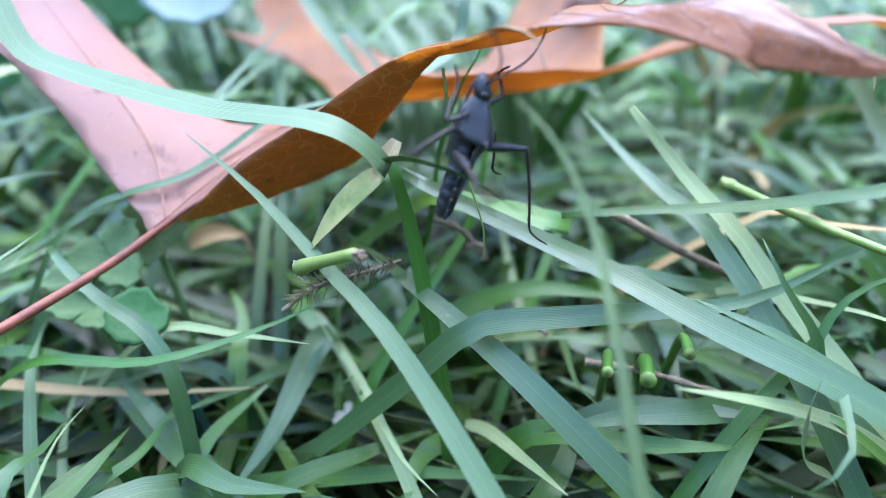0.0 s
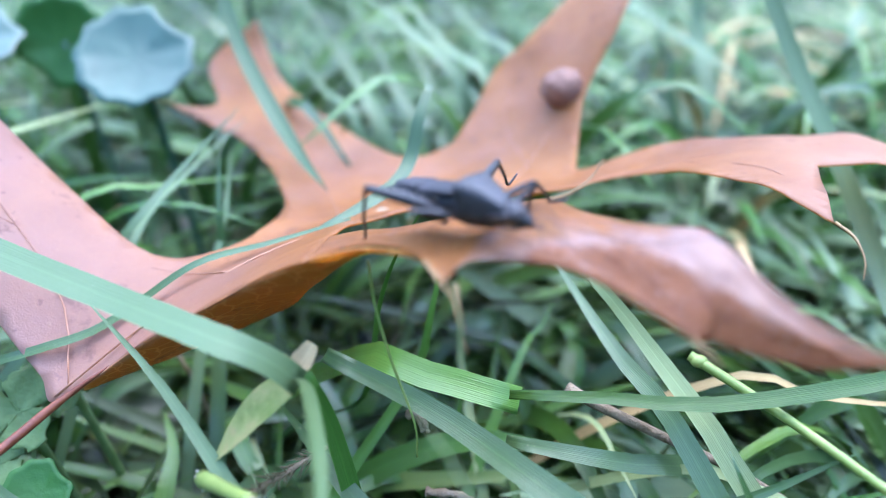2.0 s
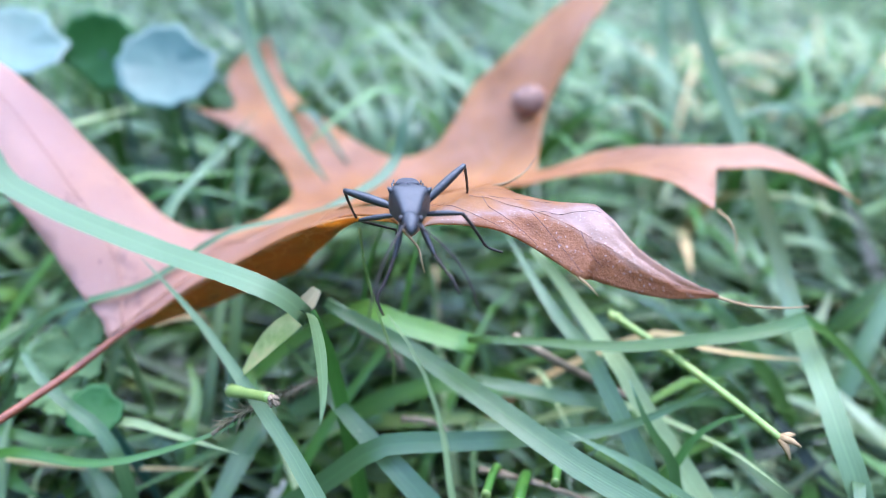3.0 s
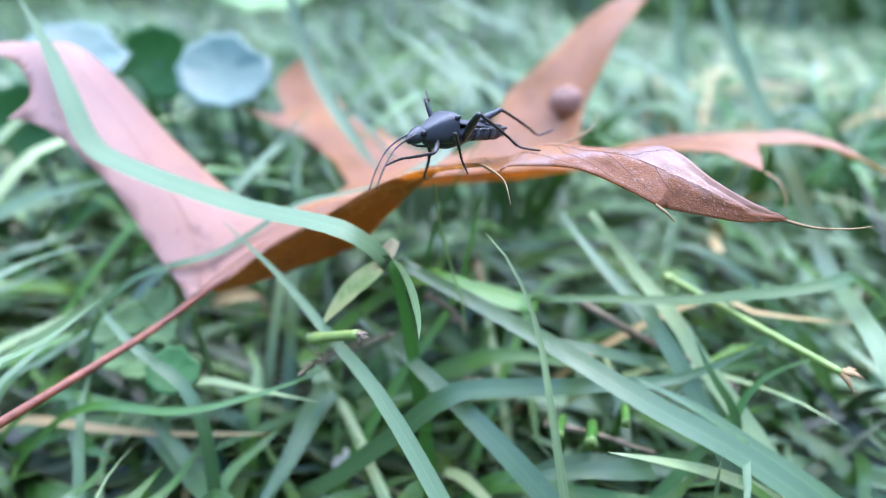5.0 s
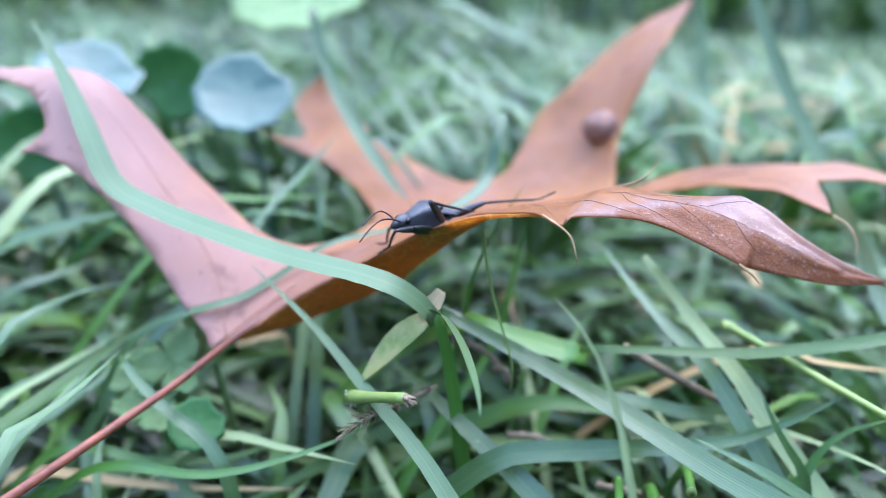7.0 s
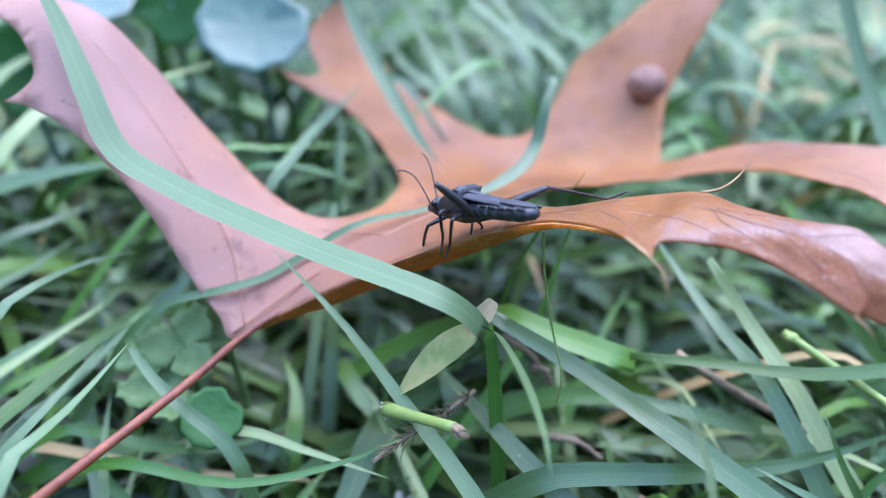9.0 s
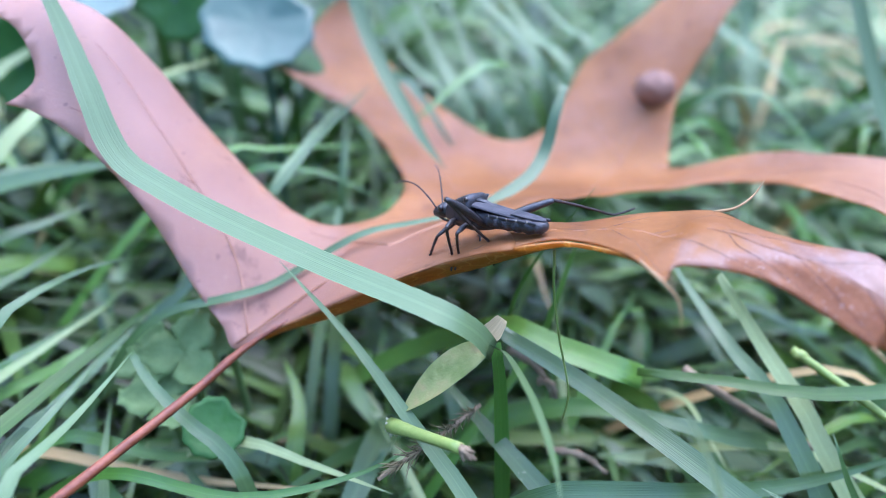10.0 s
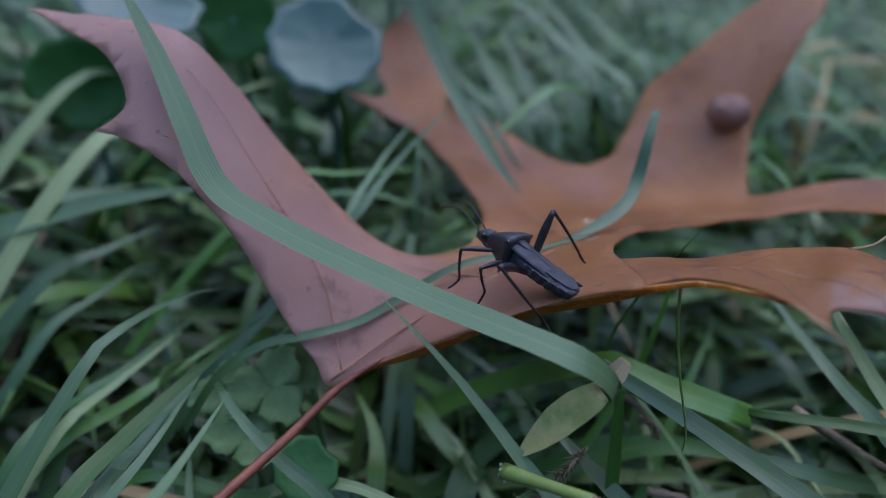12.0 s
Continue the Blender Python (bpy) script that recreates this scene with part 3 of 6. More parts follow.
def build_oak_leaf():
    leaf = new("oak_leaf")
    leaf.location = cm(-3.2, 6.85, 2.35)
    origin = leaf.location.copy()
    tagged(leaf, "fallen dry orange-brown oak leaf with pointed bristled lobes lying on grass", "leaf")
    from mathutils import geometry
    outline = LEFT_LOBE + BACK_LOBE + GALL_LOBE + RIGHT_LOBE + FRONT
    sharp = {outline.index(p) for p in LEFT_LOBE[4:10:5] + LEFT_LOBE[7:8] + BACK_LOBE[4:8:3] + GALL_LOBE[8:9] + GALL_LOBE[-1:] + RIGHT_LOBE[7:8] + RIGHT_LOBE[10:13:2]}
    edge = rounded(outline, sharp)
    verts = [Vector((float(p[0]), float(p[1]))) for p in edge]
    ring = [(i, (i + 1) % len(verts)) for i in range(len(verts))]
    lo, hi = np.min(edge, axis=0), np.max(edge, axis=0)
    for i, gx in enumerate(np.arange(lo[0], hi[0], 0.17)):
        for gy in np.arange(lo[1], hi[1], 0.17):
            verts.append(Vector((float(gx + 0.085 * (round(gy / 0.17) % 2)), float(gy))))
    v2, _, f2, _, _, _ = geometry.delaunay_2d_cdt(verts, ring, [list(range(len(edge)))], 1, 1e-6)
    bm = bmesh.new()
    withered = bm.verts.layers.float.new("withered")
    underside = bm.verts.layers.float.new("underside")
    sky_sheen = bm.verts.layers.float.new("sky_sheen")
    vs = []
    for v in v2:
        z = leaf_height(v.x, v.y) + 0.05 * noise.noise(Vector((v.x * 1.3, v.y * 1.3, 7.0))) + 0.022 * noise.noise(Vector((v.x * 3.3, v.y * 3.3, 2.0)))
        vs.append(bm.verts.new(cm(v.x, v.y, z) - origin))
    for f in f2:
        bm.faces.new([vs[i] for i in f])
    # the front margin, curled back under the blade
    ridge = curve_through([cm(x, y, leaf_height(x, y)) for x, y in [(-2.9, 6.92)] + FRONT[:1:-1] + [(-0.3, 6.3)]] + [cm(0.0, 6.3, 4.47), cm(0.25, 6.12, 4.56), cm(0.5, 5.78, 4.7)], 40)
    rows = []
    for i, p in enumerate(ridge):
        s = i / 40
        deep = 0.0165 * math.sin(min(1.0, s / 0.55) * math.pi / 2) ** 0.8 * (1 - min(1.0, max(0.0, (s - 0.45) / 0.38)) ** 1.4)
        deep *= 1 + 0.08 * noise.noise(Vector((s * 9, 0, 5)))
        row = [bm.verts.new(p - origin)]
        row[0][underside] = 0.5
        for k in range(1, 10):
            q = k / 9
            a = radians(-35) - (1 - q) ** 3 * 1.9
            out = Vector((0.10 * q, math.cos(radians(35)), -math.sin(radians(35)))) * deep * q
            lip = Vector((0, -0.10, -0.04)) * 0.01 * math.sin(q * math.pi) * min(1, deep / 0.01)
            row.append(bm.verts.new(p + out + lip + Vector((0, 0, -0.0004 * q)) - origin))
            row[-1][underside] = 1.0
        rows.append(row)
    for r, q in zip(rows, rows[1:]):
        for k in range(9):
            bm.faces.new((r[k], q[k], q[k + 1], r[k + 1]))
    # the near lobe, twisted upright towards its tip
    up = curve_through([cm(*p) for p in NEAR_UPPER], 88)
    low = curve_through([cm(*p) for p in NEAR_LOWER], 88)
    rows = []
    for i in range(89):
        s = i / 88
        row = []
        for k in range(17):
            q = k / 16
            bulge = (1 - abs(2 * q - 1)) * 0.0010 * math.sin(min(1, max(0, s - 0.12) * 1.15) * math.pi)
            wave = 0.0006 * noise.noise(Vector((s * 8, q * 2.5, 1.0))) + 0.0003 * noise.noise(Vector((s * 25, q * 7, 4.0))) + 0.00016 * noise.noise(Vector((s * 60, q * 20, 9.0)))
            row.append(bm.verts.new(up[i].lerp(low[i], q) + Vector((0, -0.4, 0.9)) * (bulge + wave * math.sin(q * math.pi)) - origin))
            ragged = 0.22 * noise.noise(Vector((s * 14, q * 4, 8.0))) + 0.10 * noise.noise(Vector((s * 45, q * 12, 3.0)))
            # How far the painted sky sheen and the stronger coat reach.
            row[-1][sky_sheen] = min(1.0, max(0.0, (s + 0.25 * q - 0.58 + 0.5 * ragged) / 0.14)) * (1 - 0.45 * max(0.0, s - 0.7) / 0.3)
            verge = 0.98 - 0.50 * min(1.0, max(0.0, (s - 0.44) / 0.18))
            row[-1][withered] = min(1.0, max(0.0, (s - 0.43 + ragged) / 0.06)) * min(1.0, max(0.0, (q - verge + 0.6 * ragged) / 0.10))
        rows.append(row)
    sheet = [[v.co.copy() for v in row] for row in rows]
    for r, q in zip(rows, rows[1:]):
        for k in range(16):
            bm.faces.new((r[k], r[k + 1], q[k + 1], q[k]))
    for r, q in zip(rows[18:], rows[19:]):
        bm.edges.get((r[8], q[8])).smooth = False
    bmesh.ops.remove_doubles(bm, verts=bm.verts, dist=0.00006)
    bmesh.ops.recalc_face_normals(bm, faces=bm.faces)
    blade = part("blade", bm, OAK, leaf)
    th = blade.modifiers.new("thickness", "SOLIDIFY")
    th.thickness, th.offset = 0.00022, 0.0

    def on_leaf(pts, lift=0.022):
        return [cm(x, y, leaf_height(x, y) + lift) - origin for x, y in pts]

    stem = curve_through([cm(-5.91, 2.4, 1.65) - origin, cm(-4.9, 4.05, 1.88) - origin, cm(-4.0, 5.45, 2.10) - origin, cm(-3.45, 6.25, 2.27) - origin, cm(-3.1, 6.74, 2.44) - origin, cm(-2.6, 7.02, 2.74) - origin], 30)
    part("petiole", tube_bm(stem, [(0.00044 + 0.0002 * (1 - i / 30)) * min(1.0, (31 - i) / 5) for i in range(31)], 10), PETIOLE, leaf, "reddish-brown leaf stalk")
    rib = curve_through(on_leaf([(-3.2, 6.9), (-2.3, 7.35), (-1.2, 7.9), (0.0, 8.7), (1.2, 10.2), (2.2, 12.0), (3.0, 13.9), (4.2, 15.8)]), 50)
    part("midrib", tube_bm(rib, [0.00013 * (1 - 0.8 * i / 50) for i in range(51)], 6), VEIN, leaf)
    for line in ([(-3.1, 7.0), (-3.45, 7.8), (-4.3, 8.4), (-5.2, 8.8), (-6.4, 9.4)], [(-4.0, 8.2), (-5.0, 8.1), (-5.8, 8.2)],
                 [(-1.6, 7.7), (-2.2, 8.1), (-2.7, 8.3)], [(-0.6, 8.3), (-0.9, 10.3), (-1.9, 12.4), (-2.9, 14.4)], [(-1.5, 11.6), (-2.6, 12.3), (-3.6, 12.6)],
                 [(0.9, 9.8), (2.4, 9.9), (4.2, 9.6), (6.6, 9.75)], [(3.6, 9.7), (4.1, 8.7), (4.25, 7.7)], [(1.9, 11.4), (1.6, 12.6), (1.7, 13.6)]):
        pts = curve_through(on_leaf(line), 18)
        part("vein", tube_bm(pts, [0.00009 * (1 - 0.7 * i / 18) for i in range(19)], 5), VEIN, leaf)

    # raised veins of the near lobe: along its middle, and out to the margins
    def lobe(s, q):
        i, k = min(87, int(s * 88)), min(15, int(q * 16))
        u, v = s * 88 - i, q * 16 - k
        a = sheet[i][k].lerp(sheet[i + 1][k], u)
        return a.lerp(sheet[i][k + 1].lerp(sheet[i + 1][k + 1], u), v) + Vector((0, -0.00005, 0.00013))
    for s0, q0, s1, q1 in ((0.08, 0.5, 0.97, 0.5), (0.18, 0.5, 0.30, 0.10), (0.30, 0.5, 0.48, 0.04), (0.45, 0.5, 0.62, 0.05), (0.60, 0.5, 0.73, 0.06), (0.34, 0.5, 0.55, 0.95), (0.46, 0.5, 0.63, 0.95), (0.58, 0.5, 0.74, 0.95), (0.70, 0.5, 0.83, 0.95), (0.2, 0.5, 0.33, 0.95)):
        pts = [lobe(s0 + (s1 - s0) * k / 18, q0 + (q1 - q0) * (k / 18) ** 0.8) for k in range(19)]
        part("vein", tube_bm(pts, [(0.00006 if q1 == 0.5 else 0.00003) * (1 - 0.5 * i / 18) for i in range(19)], 5), VEIN if q1 == 0.5 else CRACK, leaf)

    def bristle(pts):
        line = curve_through([cm(*p) - origin for p in pts], 14)
        part("bristle", tube_bm(line, [0.00019 * (1 - 0.7 * i / 14) for i in range(15)], 5), STRAW_TIP, leaf, "thin straw-coloured bristle tip")
    bristle([(3.3, 4.93, 4.50), (3.6, 4.87, 4.45), (3.9, 4.84, 4.46), (4.1, 4.82, 4.5)])
    bristle([(0.5, 5.7, 4.70), (0.61, 5.42, 4.71), (0.70, 5.3, 4.66), (0.74, 5.22, 4.56), (0.77, 5.2, 4.45)])
    bristle([(1.45, 6.77, 4.69), (1.65, 6.78, 4.76), (1.82, 6.88, 4.86), (1.92, 6.98, 4.98)])
    bristle([(4.25, 7.4, 4.25), (4.34, 7.2, 4.2), (4.4, 7.05, 4.05), (4.38, 6.95, 3.9)])
    bristle([(2.14, 5.05, 4.56), (2.24, 4.98, 4.50), (2.32, 4.97, 4.42)])
    bristle([(-3.85, 12.6, 3.68), (-4.15, 12.6, 3.75), (-4.4, 12.55, 3.78)])
    speck = Vector(cm(-0.15, 9.6, leaf_height(-0.15, 9.6) + 0.02)) - origin
    part("speck", ellipsoid_bm(speck, (0.0011, 0.0007, 0.0002), 10, 6), BUD, leaf, "pale dried speck on the leaf")
    g = Vector(cm(2.47, 12.45, 4.12)) - origin
    part("gall", ellipsoid_bm(g, (0.0036, 0.003, 0.0031), 24, 16, shape=lambda c: c * (1 + 0.14 * noise.noise(c * 2.3))), GALL, leaf, "round brown gall with a pale top")
    return leaf


STRAW_TIP = mat_plain("bristle_tip", [(0.3, (0.28, 0.16, 0.065)), (0.7, (0.46, 0.30, 0.14))], 500, 0.6, 0.3)


# ---- the bug ----
def build_bug():
    """A black broad-headed bug, 13.5 mm long. Its head points along +x, its feet stand at z = 0."""
    bug = new("bug")
    tagged(bug, "slender black bug with long legs and pale-spotted abdomen edge", "insect")
    c = 0.01
    hz = 0.30

    def place(bm):
        for v in bm.verts:
            v.co = Vector((v.co.x, v.co.y * 0.84, v.co.z)) * c
        return bm

    def scaled(bm):
        for v in bm.verts:
            v.co *= c
        return bm

    def loft(sections, sides=16, box=1.0):
        """A closed body through oval sections: x, half width, middle height, half height."""
        bm = bmesh.new()
        rings = []
        for x, w, z, t in sections:
            ring = []
            for k in range(sides):
                ca, sa = math.cos(2 * math.pi * k / sides), math.sin(2 * math.pi * k / sides)
                ring.append(bm.verts.new((x, w * math.copysign(abs(ca) ** box, ca), z + 1.2 * t * math.copysign(abs(sa) ** box, sa))))
            rings.append(ring)
        for r, q in zip(rings, rings[1:]):
            for k in range(sides):
                bm.faces.new((r[k], q[k], q[(k + 1) % sides], r[(k + 1) % sides]))
        bm.faces.new(rings[0])
        bm.faces.new(rings[-1][::-1])
        return bm

    plan = [(0.12, 0.100, hz - 0.03, 0.070), (0.0, 0.132, hz - 0.030, 0.070), (-0.2, 0.162, hz - 0.028, 0.072), (-0.42, 0.178, hz - 0.028, 0.070), (-0.55, 0.165, hz - 0.030, 0.064), (-0.63, 0.125, hz - 0.030, 0.052), (-0.665, 0.075, hz - 0.028, 0.034), (-0.68, 0.02, hz - 0.026, 0.010)]
    rings = []
    for (x0, w0, z0, t0), (x1, w1, z1, t1) in zip(plan, plan[1:]):
        for q in (0.0, 0.2, 0.4, 0.6, 0.8):
            x = x0 + (x1 - x0) * q
            groove = 1 - 0.12 * max(0.0, math.cos(2 * math.pi * (x + 0.06) / 0.105)) ** 4
            rings.append((x, (w0 + (w1 - w0) * q) * groove, z0 + (z1 - z0) * q, (t0 + (t1 - t0) * q) * groove))
    part("abdomen", place(loft(rings + plan[-1:], box=0.85)), SHELL, bug)
    # dull grey rings between the dark joints of the abdomen
    for i in range(5):
        x = -0.10 - 0.105 * i
        w = (0.147, 0.165, 0.173, 0.176, 0.160)[i]
        part("abdomen_ring", place(loft([(x + 0.030, w * 0.97, hz - 0.029, 0.069), (x + 0.022, w * 1.012, hz - 0.029, 0.0725), (x - 0.010, w * 1.018, hz - 0.029, 0.0725), (x - 0.020, w * 0.97, hz - 0.029, 0.069)], box=0.85)), WING, bug, "dull grey ring of the abdomen")
    part("thorax", place(loft([(0.455, 0.050, hz - 0.035, 0.036), (0.44, 0.072, hz - 0.030, 0.054), (0.42, 0.092, hz - 0.025, 0.066), (0.30, 0.136, hz + 0.002, 0.102), (0.17, 0.196, hz + 0.028, 0.128), (0.125, 0.220, hz + 0.036, 0.130), (0.105, 0.214, hz + 0.038, 0.124), (0.088, 0.17, hz + 0.038, 0.10), (0.08, 0.10, hz + 0.036, 0.06)], 32, 0.48)), SHELL, bug)
    part("chest", place(loft([(0.40, 0.05, hz - 0.09, 0.03), (0.30, 0.092, hz - 0.090, 0.062), (0.12, 0.120, hz - 0.085, 0.080), (-0.04, 0.122, hz - 0.070, 0.070), (-0.18, 0.09, hz - 0.06, 0.045)], 18, 0.8)), SHELL, bug, "matt black underside of the thorax")
    for s in (-1, 1):
        tip = [Vector((0.13, 0.186 * s, hz + 0.130)), Vector((0.12, 0.216 * s, hz + 0.150)), Vector((0.105, 0.236 * s, hz + 0.164))]
        part("shoulder_spine", place(tube_bm(tip, [0.034, 0.022, 0.004], 7)), SHELL, bug)
    for s in (-1, 1):
        part("shoulder_point", place(ellipsoid_bm((0.107, 0.230 * s, hz + 0.158), (0.012, 0.008, 0.010), 8, 6)), SPOT, bug, "pale shoulder point")
    head = part("head", place(loft([(0.43, 0.058, hz - 0.024, 0.048), (0.455, 0.084, hz - 0.022, 0.064), (0.50, 0.096, hz - 0.026, 0.070), (0.56, 0.072, hz - 0.046, 0.056), (0.61, 0.045, hz - 0.062, 0.038), (0.64, 0.012, hz - 0.068, 0.012)])), SHELL, bug)
    for s in (-1, 1):
        part("eye", place(ellipsoid_bm((0.487, 0.100 * s, hz - 0.004), (0.032, 0.030, 0.034), 10, 8)), EYE, head)
    snout = curve_through([Vector((0.60, 0, hz - 0.08)), Vector((0.50, 0, hz - 0.13)), Vector((0.32, 0, hz - 0.14)), Vector((0.15, 0, hz - 0.13))], 8)
    part("beak", place(tube_bm(snout, [0.016 - 0.001 * i for i in range(9)], 6)), LIMB, head)
    part("shield", place(loft([(0.10, 0.085, hz + 0.130, 0.022), (0.01, 0.055, hz + 0.118, 0.018), (-0.08, 0.012, hz + 0.098, 0.008)], 10)), SHELL, bug)
    # folded wings: two leathery halves that meet on the back, and the dark film behind
    for s in (-1, 1):
        bm = bmesh.new()
        rows = []
        for i in range(13):
            q = i / 12
            x = 0.125 - 0.575 * q
            w = 0.160 + 0.004 * q - 0.03 * q * q
            inner = 0.004
            rows.append([bm.verts.new((x, s * (inner + (w - inner) * k / 5), hz + 0.128 - 0.066 * q - 0.050 * (k / 5) ** 2 - 0.01 * (1 - k / 5))) for k in range(6)])
        for r, p in zip(rows, rows[1:]):
            for k in range(5):
                bm.faces.new((r[k], p[k], p[k + 1], r[k + 1]) if s > 0 else (r[k], r[k + 1], p[k + 1], p[k]))
        wing = part("wing_cover", place(bm), WING, bug, "dull slate-black wing cover")
        th = wing.modifiers.new("thickness", "SOLIDIFY")
        th.thickness = 0.00012
    part("wing_film", place(loft([(-0.34, 0.135, hz + 0.064, 0.012), (-0.46, 0.130, hz + 0.052, 0.012), (-0.56, 0.108, hz + 0.044, 0.011), (-0.63, 0.07, hz + 0.034, 0.009), (-0.66, 0.012, hz + 0.028, 0.004)])), WING, bug, "dark folded wing film")
    # the flared rim of the abdomen: dark plates with a pale spot at each joint
    for i in range(5):
        for s in (-1, 1):
            x = -0.12 - 0.105 * i
            y = (0.156, 0.170, 0.177, 0.178, 0.160)[i]
            part("edge_plate", place(ellipsoid_bm((x - 0.05, s * y * 1.0, hz + 0.014), (0.054, 0.012, 0.018), 10, 6)), SHELL, bug)
            part("edge_spot", place(ellipsoid_bm((x, s * y * 1.01, hz + 0.016), (0.009, 0.006, 0.012), 8, 6)), SPOT, bug, "pale spot on the abdomen edge")

    feelers = []
    arc = [Vector((0, 0, 0)), Vector((0.20, 0, 0.07)), Vector((0.45, 0, 0.115)), Vector((0.70, 0, 0.075)), Vector((0.88, 0, 0))]
    for s in (-1, 1):
        girth = [0.0105 - 0.00018 * i + (0.0022 if i > 19 else 0) + (0.002 if i in (6, 12, 18) else 0) for i in range(27)]
        ant = part("antenna", place(tube_bm(curve_through(arc, 26), girth, 6)), SHIN, bug, "thin jointed antenna")
        feelers.append((ant, Vector((0.56, 0.05 * s, hz - 0.02)), "left" if s > 0 else "right"))
    legs = []
    # root of the left legs, lengths of thigh and shin, thickness of the thigh
    plan = {"fore": ((0.30, 0.076, hz - 0.08), 0.34, 0.36, 0.024), "middle": ((0.12, 0.092, hz - 0.09), 0.41, 0.45, 0.024), "hind": ((-0.05, 0.092, hz - 0.09), 0.61, 0.78, 0.039)}
    for which, (root, thigh, shin, thick) in plan.items():
        for s in (-1, 1):
            bm = tube_bm([Vector((thigh * i / 14, 0, 0.012 * math.sin(i / 14 * math.pi))) for i in range(15)],
                         [thick * (0.50 + 0.62 * math.sin((0.08 + 0.80 * i / 14) * math.pi) ** 1.3) for i in range(15)], 10)
            leg = part("leg", scaled(bm), LIMB, bug)
            toes = 0.16 if which != "hind" else 0.22
            line = [Vector((0, 0, 0)), Vector((shin * 0.35, 0, 0.008)), Vector((shin * 0.7, 0, 0.006)), Vector((shin, 0, 0)), Vector((shin + toes * 0.45, 0, toes * 0.30)), Vector((shin + toes * 0.8, 0, toes * 0.72))]
            bm = tube_bm(curve_through(line, 24), [0.0165 - 0.00028 * i + (0.0022 if i in (16, 17, 20, 22) else 0) for i in range(25)], 6)
            rnd = random.Random(len(legs))
            for i in range(26):
                x, a = shin * (0.08 + 0.9 * i / 26), rnd.uniform(0, 2 * math.pi)
                side = Vector((0.4, math.cos(a), math.sin(a))) * 0.034
                tube_bm([Vector((x, 0, 0.005)), Vector((x, 0, 0.005)) + side], [0.0032, 0.0008], 3, bm)
            lower = part("shin", scaled(bm), SHIN, leg, "thin bristly brown-black shin and foot")
            legs.append((leg, lower, Vector((root[0], root[1] * s, root[2])), thigh, which + ("_left" if s > 0 else "_right")))
    return bug, legs, feelers


# ---- the single blades round the leaf ----
def build_blades():
    def over(pts, gap=0.07):
        return [(x, y, max(z, leaf_height(x, y) + gap)) for x, y, z in pts]

    def one(label, pts, width, material, extra=2, root=True, **how):
        return grass_plant(label, [dict(pts=pts, width=width, material=material, **how)], extra, root)

    pale = "pale blue-green grass plant with finely veined blades"
    green = "green lawn grass plant among matted blades"
    one("grass with an arching pale blade lying across the oak leaf", [(-6.15, 9.25, 5.96), (-5.8, 8.95, 5.6), (-5.45, 8.6, 5.25), (-4.95, 8.0, 4.72), (-4.66, 7.66, 4.38), (-4.42, 7.47, 4.20), (-4.1, 7.32, 4.10), (-3.4, 7.0, 3.98), (-2.25, 6.55, 3.83), (-1.15, 5.92, 3.88), (-0.72, 5.90, 3.68), (-0.5, 5.97, 3.40)], 0.275, GRASS_SHEEN, extra=0, root=False, n=60, taper=(0.05, 1.0, 0.85), ragged=0.05, fold=0.03, thick=0.02)
    one("upright deep green grass stem under a folded blade", [(0.15, 6.2, -1.5), (0.05, 6.15, 0.2), (-0.12, 6.2, 1.5), (-0.32, 6.2, 2.7), (-0.48, 6.06, 3.42)], 0.21, GRASS_BRIGHT, up=(0.35, -0.8, 0.5), taper=(0.9, 1.0, 0.55))
    one("grass plant with a narrow pale spear pointing at the leaf", [(0.9, 3.3, 0.6), (0.5, 3.9, 1.2), (-0.43, 4.95, 2.2), (-1.26, 5.85, 2.62), (-1.9, 6.45, 3.0), (-2.75, 7.1, 3.42)], 0.20, GRASS_SHEEN, up=(-0.2, -0.35, 0.92), taper=(1.0, 1.0, 0.03))
    one("grass plant with a broad striped blue-green blade", [(4.9, 4.4, 0.9), (3.6, 4.85, 1.7), (2.5, 5.2, 2.15), (1.6, 5.75, 2.45), (0.6, 6.5, 2.65), (-0.45, 6.75, 3.1)], 0.32, GRASS_BLUE, taper=(0.9, 1.0, 0.5), n=30)
    one(pale, [(-1.4, 6.1, 0.0), (-0.4, 5.7, 1.2), (0.3, 5.6, 1.93), (1.0, 5.65, 2.0), (2.0, 5.75, 2.02), (3.2, 6.05, 2.0), (4.3, 6.15, 2.6)], 0.26, GRASS_BLUE, n=26, taper=(0.5, 1.0, 0.05), twist=25)
    one("grass plant with a flat green blade over a mown one", [(5.6, 7.0, 2.95), (4.85, 6.8, 2.9), (3.17, 6.5, 2.82), (2.2, 6.7, 2.7), (1.3, 6.9, 2.55)], 0.20, GRASS_DARK, taper=(0.9, 1.0, 0.5))
    one("bright green grass cut off square by mowing", [(-0.2, 7.6, 2.45), (0.3, 7.3, 2.5), (0.7, 7.15, 2.5), (1.0, 7.08, 2.45), (1.42, 7.0, 2.38)], 0.32, GRASS_BRIGHT, taper=(0.5, 1.0, 0.95))
    one("broad green grass in the shade of the leaf", [(2.0, 4.8, 0.4), (0.75, 5.4, 1.5), (0.02, 5.95, 1.9), (-0.6, 6.6, 2.1), (-1.1, 7.2, 2.2)], 0.32, GRASS_BLUE)
    one("grass plant with a pale olive blunt blade speckled with wear", [(3.5, 6.4, 2.0), (3.2, 6.7, 2.4), (2.75, 7.2, 2.85), (2.35, 7.4, 3.3), (2.05, 7.4, 3.62)], 0.28, GRASS_PALE, up=(0.2, -0.9, 0.4), taper=(0.4, 1.0, 0.35))
